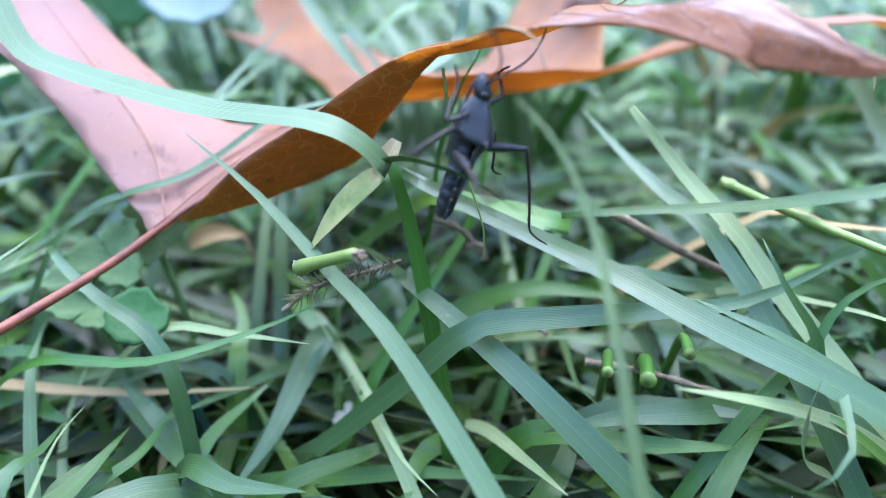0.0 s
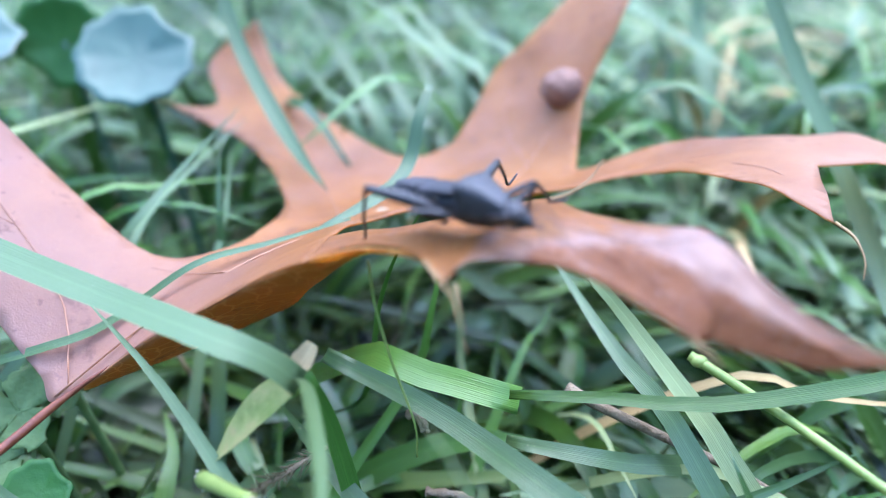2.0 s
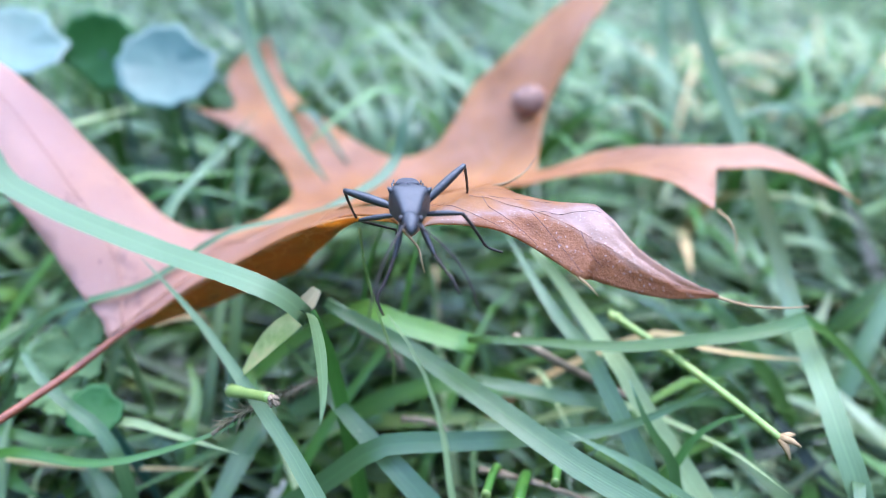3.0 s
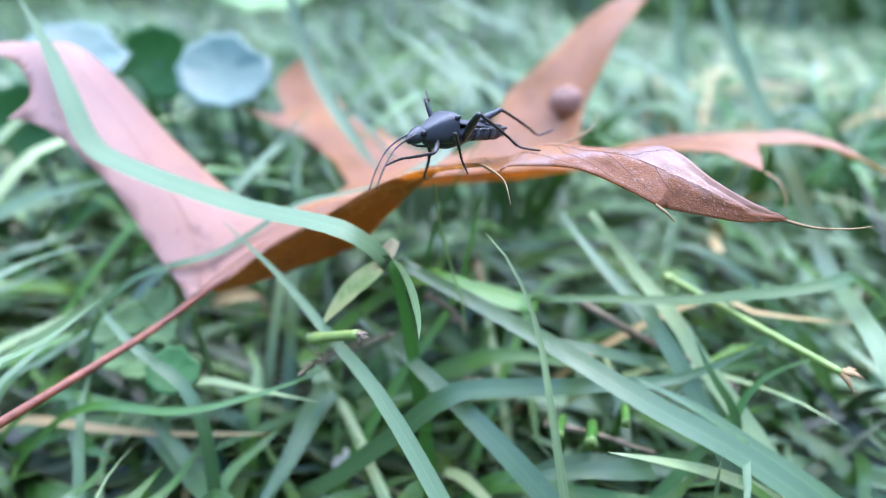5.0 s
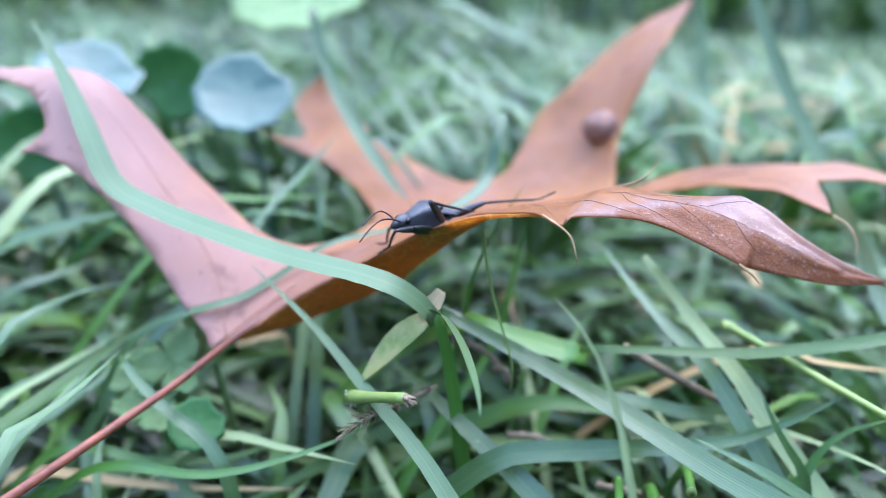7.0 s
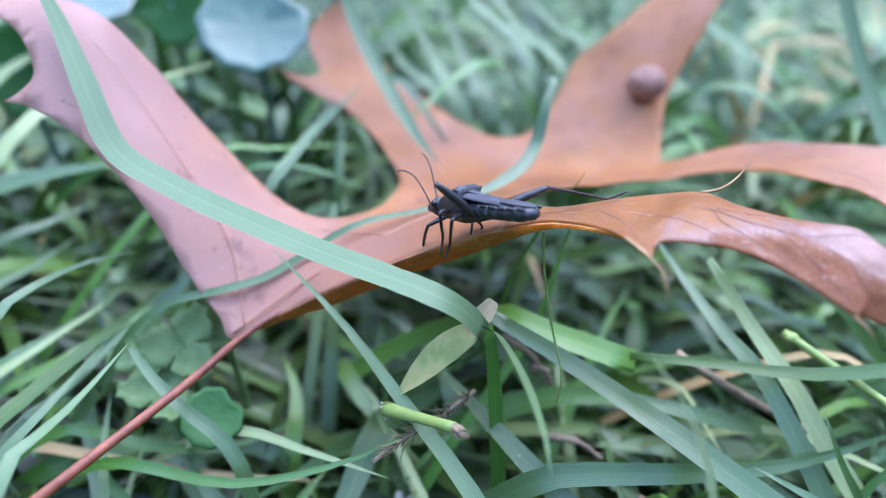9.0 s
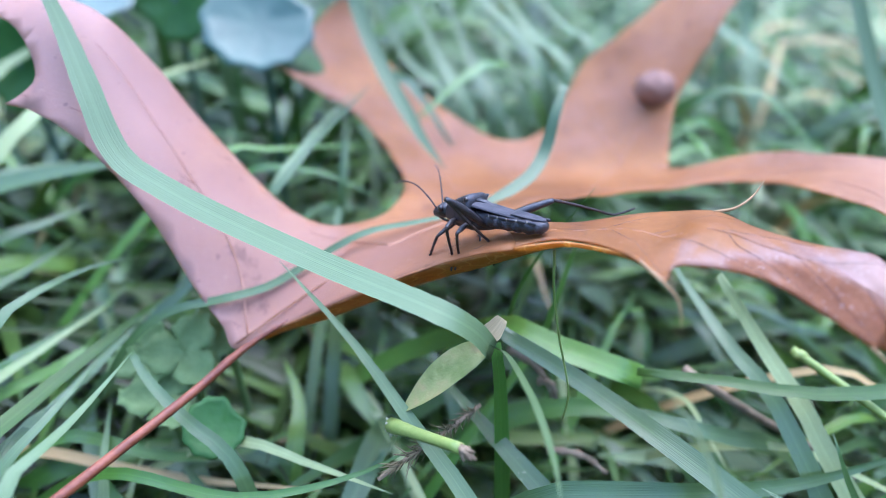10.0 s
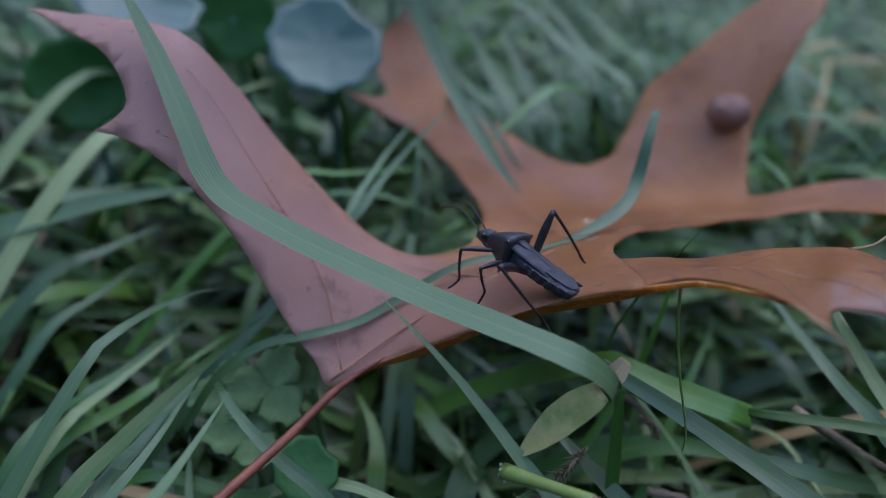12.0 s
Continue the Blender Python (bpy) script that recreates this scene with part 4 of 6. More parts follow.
    one(pale, [(2.9, 6.6, 2.4), (2.5, 7.2, 2.7), (2.2, 7.9, 2.9), (1.8, 8.8, 3.25)], 0.26, GRASS_BLUE, up=(0, -0.9, 0.5))
    one("thin standing grass with a pale tip, by itself", [(2.3, 3.1, -1.5), (2.0, 3.15, 0.42), (1.42, 3.3, 1.76), (1.12, 3.67, 3.05), (0.98, 4.03, 3.68), (0.76, 4.28, 4.16), (0.49, 4.55, 4.41)], 0.105, GRASS_PALE, extra=0, up=(-0.5, -0.6, 0.6), taper=(1.0, 1.0, 0.04))
    one("grass plant with a hooked pale blade beneath the leaf stalk", [(-2.6, 5.4, -1.4), (-2.72, 5.7, 0.9), (-3.04, 5.97, 1.6), (-3.57, 6.2, 1.88), (-4.05, 6.5, 2.1), (-4.45, 6.95, 2.15)], 0.18, GRASS_BLUE, taper=(0.7, 1.0, 0.35))
    one("grey-green grass plant with a short spear", [(-3.1, 6.4, 1.4), (-2.2, 6.0, 1.6), (-1.3, 5.6, 1.74)], 0.16, GRASS_PALE)
    one("slender green grass lying on the oak leaf", [(-4.9, 6.95, 1.3), (-4.48, 7.1, 2.1), (-4.03, 7.22, 2.50)] + over([(-3.5, 7.25, 2.7), (-3.0, 7.45, 2.8), (-2.6, 7.66, 3.0), (-1.95, 7.88, 3.4), (-1.2, 8.1, 3.55), (-0.4, 8.4, 3.7)], 0.05), 0.12, GRASS_BLUE, extra=0, root=False, n=40, taper=(1.0, 0.9, 0.25))
    one("curled pale grass standing over the leaf", over([(-0.75, 8.3, 3.6), (-0.3, 8.6, 3.75), (0.05, 8.95, 3.9), (0.22, 9.3, 4.1)]) + [(0.3, 9.55, 4.5), (0.42, 9.9, 4.8)], 0.17, GRASS_BLUE, extra=0, root=False, taper=(0.05, 1.0, 0.6))
    one("tall pale grass leaning behind the leaf", [(5.95, 4.2, -1.5), (5.75, 5.0, 1.3), (5.52, 5.8, 2.3), (5.68, 6.96, 2.5), (6.15, 8.5, 2.35), (6.28, 9.65, 2.78), (5.99, 10.75, 3.83), (5.59, 11.6, 4.8), (5.1, 12.3, 6.0), (4.75, 12.8, 7.0)], 0.27, GRASS_SHEEN, up=(-0.3, -0.6, 0.7), taper=(0.7, 1.0, 0.75), n=40)
    one("pale grass leaning over a lobe of the leaf", [(-1.0, 10.4, 3.15), (-1.47, 10.9, 3.5), (-2.24, 11.9, 4.25), (-2.75, 12.6, 5.0), (-3.1, 13.2, 6.0)], 0.24, GRASS_BLUE, extra=0, root=False, up=(0.3, -1, 0.3), taper=(0.04, 1.0, 0.7))
    bay = (
        ((-2.29, 16.7, 4.57), (-1.43, 15.58, 3.62), (-0.38, 14.2, 2.32)),
        ((-1.79, 17.11, 3.86), (-1.21, 15.95, 3.13), (-0.64, 14.66, 2.3)),
        ((-1.49, 17.04, 4.54), (-0.6, 15.85, 3.46), (0.29, 14.41, 2.19)),
        ((-1.0, 17.28, 3.72), (-0.46, 16.09, 2.99), (-0.02, 14.8, 2.26)),
        ((-0.64, 17.53, 4.49), (0.07, 16.31, 3.49), (0.73, 14.92, 2.39)),
        ((-0.41, 16.77, 4.9), (0.57, 15.62, 4.09), (1.55, 14.32, 3.23)),
        ((0.22, 16.5, 3.85), (0.8, 15.36, 3.42), (1.32, 14.17, 3.02)),
        ((0.46, 17.97, 4.73), (1.33, 16.82, 4.09), (2.13, 15.57, 3.43)),
        ((-2.86, 16.55, 4.31), (-1.92, 15.41, 3.25), (-1.02, 14.29, 2.66)),
        ((-1.21, 16.93, 4.83), (-0.2, 15.91, 4.35), (1.01, 14.58, 3.17)),
    )
    for k, (top, mid, low) in enumerate(bay):
        one("long pale grass leaning behind the bay of the leaf", [(low[0] + 0.3, low[1] - 0.3, -1.5), low, mid, top, (top[0] - 0.4, top[1] + 0.7, top[2] + 0.25)], (0.20, 0.27, 0.16, 0.24)[k % 4], (GRASS_SHEEN, GRASS_SHEEN, GRASS_BLUE, GRASS_SHEEN)[k % 4], extra=0)
    one("broad yellow-green grass lying behind a lobe of the leaf", [(-7.33, 10.57, 3.1), (-6.77, 11.59, 3.25), (-6.15, 12.74, 3.28), (-5.38, 13.89, 3.35)], 0.32, GRASS_PALE, extra=0)
    one("broad yellow-green grass lying behind a lobe of the leaf", [(-8.49, 12.45, 3.36), (-7.82, 13.42, 3.28), (-7.63, 14.24, 3.12), (-7.32, 15.01, 3.05)], 0.3, GRASS_PALE, extra=0)
    one("green lawn grass plant among matted blades", [(-4.58, 10.51, 2.88), (-3.71, 11.16, 2.84), (-2.9, 11.68, 2.77), (-2.14, 12.09, 2.66)], 0.16, GRASS_BRIGHT, extra=0)
    one("pale blue-green grass plant with finely veined blades", [(-3.48, 9.77, 2.76), (-3.25, 10.75, 3.06), (-3.02, 11.61, 3.23), (-2.64, 12.52, 3.5)], 0.15, GRASS_SHEEN, extra=0)
    one("pale blue-green grass plant with finely veined blades", [(-2.55, 10.22, 2.42), (-2.54, 10.63, 2.74), (-2.57, 11.02, 3.08), (-2.59, 11.37, 3.4)], 0.17, GRASS_SHEEN, extra=0)
    one("dark green grass plant lying beside the leaf", [(-5.58, 6.48, 2.62), (-5.32, 7.14, 2.74), (-5.02, 7.69, 2.72), (-4.61, 8.1, 2.62)], 0.2, GRASS_BLUE)
    one("pale blue-green grass plant with finely veined blades", [(-4.37, 4.52, 2.65), (-4.31, 5.13, 2.6), (-4.22, 5.72, 2.57), (-4.1, 6.35, 2.62)], 0.2, GRASS_SHEEN)
    one("pale blue-green grass plant with finely veined blades", [(-5.26, 5.81, 1.58), (-5.18, 6.72, 1.45), (-5.02, 7.57, 1.45), (-4.9, 8.35, 1.45)], 0.22, GRASS_SHEEN)
    one("slender green lawn grass plant beside the leaf", [(-6.46, 6.56, 1.36), (-6.23, 7.56, 1.21), (-5.8, 8.54, 1.18), (-5.42, 9.48, 1.27)], 0.16, GRASS)
    one("long pale grass lying far behind the gall", [(-1.06, 25.54, 5.54), (1.09, 23.45, 4.94), (2.89, 21.19, 4.46), (3.72, 20.0, 4.32)], 0.42, GRASS_SHEEN, extra=0)
    one("long pale grass lying far behind the gall", [(5.38, 22.67, 3.93), (6.37, 20.25, 3.65), (7.04, 17.77, 3.29), (7.31, 16.5, 3.08)], 0.38, GRASS_SHEEN, extra=0)
    one("upright pale grass far behind the leaf", [(7.74, 21.85, 3.26), (7.69, 22.45, 4.42), (7.63, 22.98, 5.42), (7.54, 23.48, 6.6)], 0.55, GRASS_SHEEN, extra=0)
    one(green, [(-4.3, 5.9, 1.3), (-2.9, 5.5, 1.6), (-1.8, 5.6, 1.9), (-1.0, 6.0, 2.1)], 0.14, GRASS)
    one(pale, [(-5.3, 5.0, 1.5), (-5.06, 5.5, 1.84), (-4.82, 6.1, 2.03), (-4.66, 7.05, 2.12)], 0.17, GRASS_BLUE)
    one("dark green grass plant lying beside the leaf", [(-5.5, 5.4, 1.7), (-5.25, 6.2, 1.85), (-4.6, 7.5, 2.1), (-4.1, 8.3, 2.25)], 0.24, GRASS_DARK)
    one(pale, [(-2.6, 6.0, -0.9), (-2.0, 6.4, 0.0), (-1.42, 7.0, 0.87)], 0.30, GRASS_BLUE)
    one(green, [(-0.3, 5.4, -0.1), (-0.61, 5.9, 0.27), (-1.09, 6.8, 0.43), (-1.61, 7.5, 0.88)], 0.16, GRASS_PALE)
    one(pale, [(-2.6, 5.7, 0.0), (-3.0, 6.0, 0.17), (-3.44, 6.34, 0.36), (-4.1, 7.0, 0.4)], 0.28, GRASS_BLUE)
    one(green, [(-4.4, 5.9, -0.4), (-4.55, 6.5, 0.0), (-4.5, 7.16, 0.4)], 0.12, GRASS_PALE)
    one("orange-buff dry straw lying under the grass", [(-6.0, 7.0, 0.2), (-4.6, 6.8, 0.26), (-3.61, 6.7, 0.3), (-2.2, 6.57, 0.47)], 0.14, STRAW, extra=0)
    one("grey-green grass with a crinkled pale tip", [(4.2, 5.1, 0.9), (3.4, 4.95, 1.4), (2.6, 4.75, 1.75), (1.9, 4.5, 2.05)], 0.22, GRASS_PALE, taper=(0.8, 1.0, 0.05))
    one(pale, [(4.0, 6.6, 0.2), (2.66, 5.66, 0.85), (1.77, 5.4, 1.0), (1.0, 5.3, 0.9)], 0.40, GRASS_BLUE)
    one(green, [(3.4, 4.9, 0.9), (3.2, 4.75, 1.6), (3.09, 4.52, 2.2)], 0.14, GRASS_PALE)
    one(pale, [(4.9, 5.0, 0.9), (3.9, 5.3, 1.5), (3.2, 5.5, 1.9), (2.4, 5.7, 2.2)], 0.28, GRASS_BLUE)
    one(pale, [(3.9, 5.6, 1.2), (3.72, 5.75, 1.73), (3.38, 5.84, 2.2), (3.15, 6.1, 2.65)], 0.26, GRASS_BLUE)
    one(pale, [(3.3, 7.0, 1.5), (2.7, 6.8, 1.75), (2.1, 6.7, 1.95), (1.3, 6.9, 1.95)], 0.26, GRASS_BLUE, taper=(1.0, 1.0, 0.5))
    one(green, [(3.8, 5.9, 1.5), (4.0, 6.0, 1.85), (4.28, 6.05, 2.12), (4.7, 5.9, 2.45)], 0.17, GRASS)
    one("yellow-green grass stalk plant", [(3.2, 6.9, 1.6), (3.8, 6.5, 1.75), (4.4, 5.8, 1.9), (4.8, 5.2, 1.9)], 0.13, GRASS_PALE)
    one("orange dry straw among the grass", [(3.9, 7.6, 2.3), (4.4, 7.4, 2.25), (5.2, 7.3, 2.2), (6.2, 7.4, 2.1)], 0.13, STRAW, extra=0)
    one(green, [(0.9, 9.0, 1.2), (0.85, 9.2, 1.9), (0.65, 9.2, 2.7)], 0.14, GRASS_PALE)
    one("bright green grass standing behind the leaf ridge", [(-0.3, 7.9, 1.6), (-0.05, 7.72, 3.0), (0.2, 7.6, 3.82), (0.42, 7.62, 4.2), (0.54, 7.66, 4.42)], 0.10, GRASS_BRIGHT, extra=0, up=(0.5, -0.8, 0.2), taper=(1.0, 1.0, 0.05))
    one("bright green grass under the leaf", [(0.3, 7.8, 2.0), (0.5, 8.0, 2.78), (0.61, 8.2, 3.3), (0.66, 8.1, 3.75)], 0.15, GRASS_BRIGHT, up=(0, -1, 0.2))
    one("broad pale grass beside an oak leaf lobe", [(-9.5, 9.5, 1.6), (-7.5, 9.75, 2.4), (-6.5, 9.8, 2.75), (-5.3, 9.7, 3.1)], 0.50, GRASS_BLUE)
    one(pale, [(-2.5, 10.0, 1.8), (-2.53, 10.28, 2.69), (-2.57, 10.58, 3.12), (-2.62, 10.95, 3.6)], 0.22, GRASS_BLUE, up=(0, -1, 0.2))
    one(pale, [(-3.9, 8.9, 2.4), (-3.29, 9.41, 3.1), (-2.89, 10.14, 3.54), (-2.23, 10.86, 4.18)], 0.2, GRASS_BLUE)
    one("dark green grass across the gap among leaf lobes", [(-4.2, 10.6, 2.6), (-3.0, 10.4, 2.9), (-1.9, 10.3, 2.6)], 0.2, GRASS)
    one(pale, [(-1.51, 7.32, 0.7), (-1.93, 6.12, 0.2), (-2.34, 5.53, -0.2)], 0.42, GRASS_BLUE, extra=1)
    one(pale, [(-4.42, 7.55, 0.0), (-3.02, 5.87, 0.2), (-2.25, 4.95, 0.4)], 0.40, GRASS_BLUE, extra=1)
    one("grey-green slender lawn grass plant", [(-1.78, 8.19, 0.5), (-0.89, 6.37, 0.6), (-0.44, 5.31, 0.6), (-0.05, 4.76, 0.6)], 0.13, GRASS_PALE, extra=1)
    one(green, [(-5.18, 6.69, 0.9), (-4.07, 6.6, 0.8), (-3.2, 6.97, 0.6), (-2.43, 7.93, 0.3)], 0.16, GRASS, extra=1)
    one("grey-green slender lawn grass plant", [(-3.64, 4.46, 0.9), (-3.53, 4.86, 1.2), (-3.33, 5.1, 1.4)], 0.08, GRASS_PALE, extra=1)
    one(pale, [(-5.65, 7.88, 0.2), (-4.94, 6.56, 0.2), (-4.33, 5.41, 0.2)], 0.22, GRASS_BLUE, extra=1)
    one(green, [(-2.63, 5.99, 0.2), (-2.36, 6.43, 0.3), (-2.11, 6.98, 0.3)], 0.22, GRASS, extra=1)
    one("broad dull blue-green grass plant in shade", [(1.79, 5.89, 0.6), (2.56, 5.9, 0.7), (3.34, 5.65, 0.8)], 0.44, GRASS_BLUE, extra=1)
    one(pale, [(3.7, 5.42, 1.6), (3.46, 4.68, 1.7), (3.24, 4.15, 1.6), (2.91, 4.08, 1.3)], 0.18, GRASS_BLUE, extra=1)
    one(green, [(3.64, 5.01, 1.3), (3.28, 5.06, 1.2), (3.03, 5.2, 1.0)], 0.18, GRASS, extra=1)
    one(pale, [(1.53, 7.47, 0.6), (1.46, 6.11, 0.9), (1.63, 5.53, 1.0)], 0.12, GRASS_BLUE, extra=1)
    one("dark green grass plant near the mown stubs", [(2.44, 4.51, 0.9), (2.86, 4.99, 1.0), (3.44, 5.66, 0.9)], 0.28, GRASS_DARK, extra=1)
    one("grey-green slender lawn grass plant", [(0.44, 6.18, 0.2), (0.86, 5.44, 0.4), (1.18, 4.76, 0.6)], 0.20, GRASS_PALE, extra=1)
    one(green, [(-3.57, 5.04, 0.3), (-3.19, 5.57, 0.4), (-3.13, 6.75, 0.3)], 0.16, GRASS, extra=1)
    one(pale, [(-3.98, 4.59, 0.9), (-3.94, 5.13, 0.8), (-4.07, 5.87, 0.6)], 0.24, GRASS_BLUE, extra=1)
    one("grey-green slender lawn grass plant", [(2.44, 7.96, 1.3), (2.62, 7.25, 1.3), (2.78, 6.65, 1.2)], 0.12, GRASS_PALE, extra=1)
    one("dry yellow-brown grass under the leaf", [(0.83, 11.52, 1.0), (0.87, 10.12, 1.2), (0.99, 9.33, 1.2)], 0.15, STRAW, extra=1)
    one(pale, [(-5.22, 5.65, 1.6), (-5.21, 6.87, 1.4), (-5.22, 8.56, 1.1)], 0.20, GRASS_BLUE, extra=1)
    one(pale, [(-6.24, 7.31, 1.2), (-6.13, 8.27, 1.0), (-5.92, 9.38, 0.8)], 0.22, GRASS_BLUE, extra=1)
    one("short bright green grass shoot", [(1.75, 9.15, 1.5), (2.02, 9.61, 1.5), (2.24, 10.11, 1.6)], 0.16, GRASS_BRIGHT, extra=1)
    one(pale, [(-7.58, 9.27, 1.6), (-7.05, 10.02, 1.7), (-6.55, 10.95, 1.7)], 0.30, GRASS_BLUE, extra=1)
    one(pale, [(-7.22, 8.52, 1.3), (-6.89, 9.26, 1.4), (-6.65, 10.35, 1.4)], 0.20, GRASS_BLUE, extra=1)
    one(pale, [(-6.29, 6.84, 1.2), (-5.93, 7.72, 1.3), (-5.6, 8.89, 1.2)], 0.18, GRASS_PALE, extra=1)
    one(pale, [(-5.38, 5.58, 1.5), (-5.18, 6.64, 1.5), (-5.02, 8.31, 1.3)], 0.20, GRASS_BLUE, extra=1)
    one(green, [(-6.34, 6.85, 1.0), (-5.76, 7.6, 1.1), (-5.0, 9.29, 1.0)], 0.20, GRASS_BRIGHT, extra=1)
    one(pale, [(-8.42, 10.83, 1.8), (-7.65, 11.49, 1.9), (-7.09, 12.26, 1.8)], 0.34, GRASS_BLUE, extra=1)
    one(pale, [(-4.56, 6.16, 0.9), (-4.74, 6.69, 1.0), (-4.93, 7.26, 1.0)], 0.16, GRASS_SHEEN, extra=1)
    for (x, y, z), (dx, dy, dz), r in (((1.84, 5.2, 1.95), (0.03, -0.25, -0.36), 0.0007), ((1.52, 5.3, 1.85), (0.0, -0.2, -0.22), 0.0005), ((2.3, 5.35, 2.0), (-0.05, -0.2, -0.2), 0.0005)):
        stub = new("grass_stub")
        stub.location = cm(x, y, z)
        tagged(stub, "bright green hollow grass stub after mowing", "grass stub", "mown grass stubs")
        end = Vector((dx, dy, dz)) * 0.0062
        line = [end + Vector((0.0045, 0.018, -0.018)), end + Vector((0.0022, 0.0085, -0.0045)), end + Vector((0.001, 0.004, -0.001)), end]
        part("stem", tube_bm(curve_through(line, 16), [r] * 17, 10, cap=False), GRASS_BRIGHT, stub)
        lip = (line[3] - line[2]).normalized()
        part("cut_end", tube_bm([end - lip * 0.0002, end + lip * 0.0001, end + lip * 0.0001, end - lip * 0.0012], [r * 1.05, r * 1.08, r * 0.8, r * 0.74], 12, cap=False), STALK, stub, "pale hollow cut end")



def build_field():
    """Grass plants of the middle ground, each with its own tuft of blades."""
    rnd = random.Random(5)
    for _ in range(80):
        y = rnd.uniform(7.6, 24)
        x = rnd.uniform(-0.72, 0.72) * (y + 3)
        under = 5.5 < y < 14.5 and -6.5 < x < 6.5
        top = 1.2 if under else (2.6 if y < 14 else 4.2)
        if y < 6:
            top = 0.8
        lean = rnd.uniform(0, 2 * math.pi)
        blades = []
        for k in range(rnd.randint(4, 6)):
            az = lean + rnd.uniform(-1.1, 1.1)
            ln = rnd.uniform(2.5, 6.0) if not under else rnd.uniform(2.2, 4.2)
            h = rnd.uniform(0.35, 1.0) * (top + 1.5) - 1.5
            c, s = math.cos(az), math.sin(az)
            ox, oy = x + rnd.uniform(-0.25, 0.25), y + rnd.uniform(-0.25, 0.25)
            # Nearer tufts mostly take the dark grass: the leaf's shade, put into colour.
            blades.append(dict(pts=[(ox, oy, -1.55), (ox + 0.22 * ln * c, oy + 0.22 * ln * s, h * 0.6 - 0.6), (ox + 0.6 * ln * c, oy + 0.6 * ln * s, h), (ox + ln * c, oy + ln * s, h - rnd.uniform(-0.3, 1.0))],
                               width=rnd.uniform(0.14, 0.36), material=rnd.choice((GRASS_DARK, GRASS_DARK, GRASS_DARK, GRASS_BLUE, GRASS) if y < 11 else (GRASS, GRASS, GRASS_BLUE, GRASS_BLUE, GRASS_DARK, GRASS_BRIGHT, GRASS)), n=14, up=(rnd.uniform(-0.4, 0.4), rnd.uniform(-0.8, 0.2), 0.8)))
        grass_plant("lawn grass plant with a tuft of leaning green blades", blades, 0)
    # bleached tufts in the thin part of the lawn
    for _ in range(34):
        x, y = rnd.uniform(6.5, 22), rnd.uniform(14, 30)
        blades = []
        for k in range(rnd.randint(4, 6)):
            az, ln, top = rnd.uniform(0, 2 * math.pi), rnd.uniform(2.5, 5.5), rnd.uniform(0.8, 3.6)
            c, s = math.cos(az), math.sin(az)
            blades.append(dict(pts=[(x, y, -1.55), (x + 0.2 * ln * c, y + 0.2 * ln * s, top * 0.6), (x + 0.6 * ln * c, y + 0.6 * ln * s, top), (x + ln * c, y + ln * s, top - rnd.uniform(-0.4, 0.8))],
                               width=rnd.uniform(0.16, 0.34), material=rnd.choice((STRAW, GRASS_PALE, GRASS_PALE, GRASS_BRIGHT)), n=12, up=(rnd.uniform(-0.4, 0.4), rnd.uniform(-0.7, 0.1), 0.8)))
        grass_plant("half-dry lawn grass tuft with bleached straw-coloured blades", blades, 0)


def build_stalks():
    # yellow seed stalk and the twig beside it
    stalk = new("grass_stalk")
    stalk.location = cm(3.1, 7.2, 2.85)
    tagged(stalk, "yellow-green jointed grass stalk with a frayed tip", "grass stalk")
    o = stalk.location.copy()
    line = curve_through([cm(*p) - o for p in [(3.1, 7.2, 2.85), (3.5, 6.9, 2.72), (3.95, 6.4, 2.62), (4.3, 5.75, 2.62), (4.52, 5.2, 2.66)]], 24)
    part("stem", tube_bm(line, [0.0004 + 0.00015 * (1 - i / 24) for i in range(25)], 8), STALK, stalk)
    part("joint", ellipsoid_bm(line[1], (0.0009, 0.0007, 0.0007), 10, 8), STALK, stalk)
    for d in ((0.25, -0.25, 0.12), (0.3, 0.1, 0.1), (0.1, -0.3, -0.16)):
        tip = [line[-1], line[-1] + Vector(d) * 0.003, line[-1] + Vector(d) * 0.0055 + Vector((0, 0, -0.0004))]
        part("frayed_tip", tube_bm(tip, [0.0005, 0.00035, 0.0001], 5), STRAW_TIP, stalk)
    line = curve_through([cm(*p) for p in [(1.9, 7.1, 2.5), (2.1, 7.0, 2.42), (2.94, 7.0, 1.95), (3.62, 6.84, 1.7), (4.2, 6.7, 1.4)]], 18)
    o = line[0].copy()
    tw = part("twig", tube_bm([p - o for p in line], [0.0006 - 0.00001 * i for i in range(19)], 7), TWIG)
    tw.location = o
    tagged(tw, "pale brown dry twig lying in the grass", "twig")


STALK = mat_plain("yellow_stalk", [(0.3, (0.17, 0.27, 0.045)), (0.7, (0.34, 0.40, 0.10))], 260, 0.45, lets=0.15)


def build_bend_tip():
    """The loose end of the folded blade, which the bug drags aside and lets go."""
    line = curve_through([Vector(p) * 0.01 for p in [(0, 0, 0), (0.12, -0.18, 0.05), (0.3, -0.75, 0.06), (0.42, -1.3, -0.02), (0.45, -1.62, -0.1)]], 18)
    ob = part("blade_tip", ribbon_bm(line, 0.0015, Vector((0.6, -0.1, 0.7)), taper=(0.9, 1.0, 0.03)), GRASS_SHEEN)
    return tagged(ob, "loose hanging tip of a folded pale grass blade", "grass", "grass blades round the oak leaf")


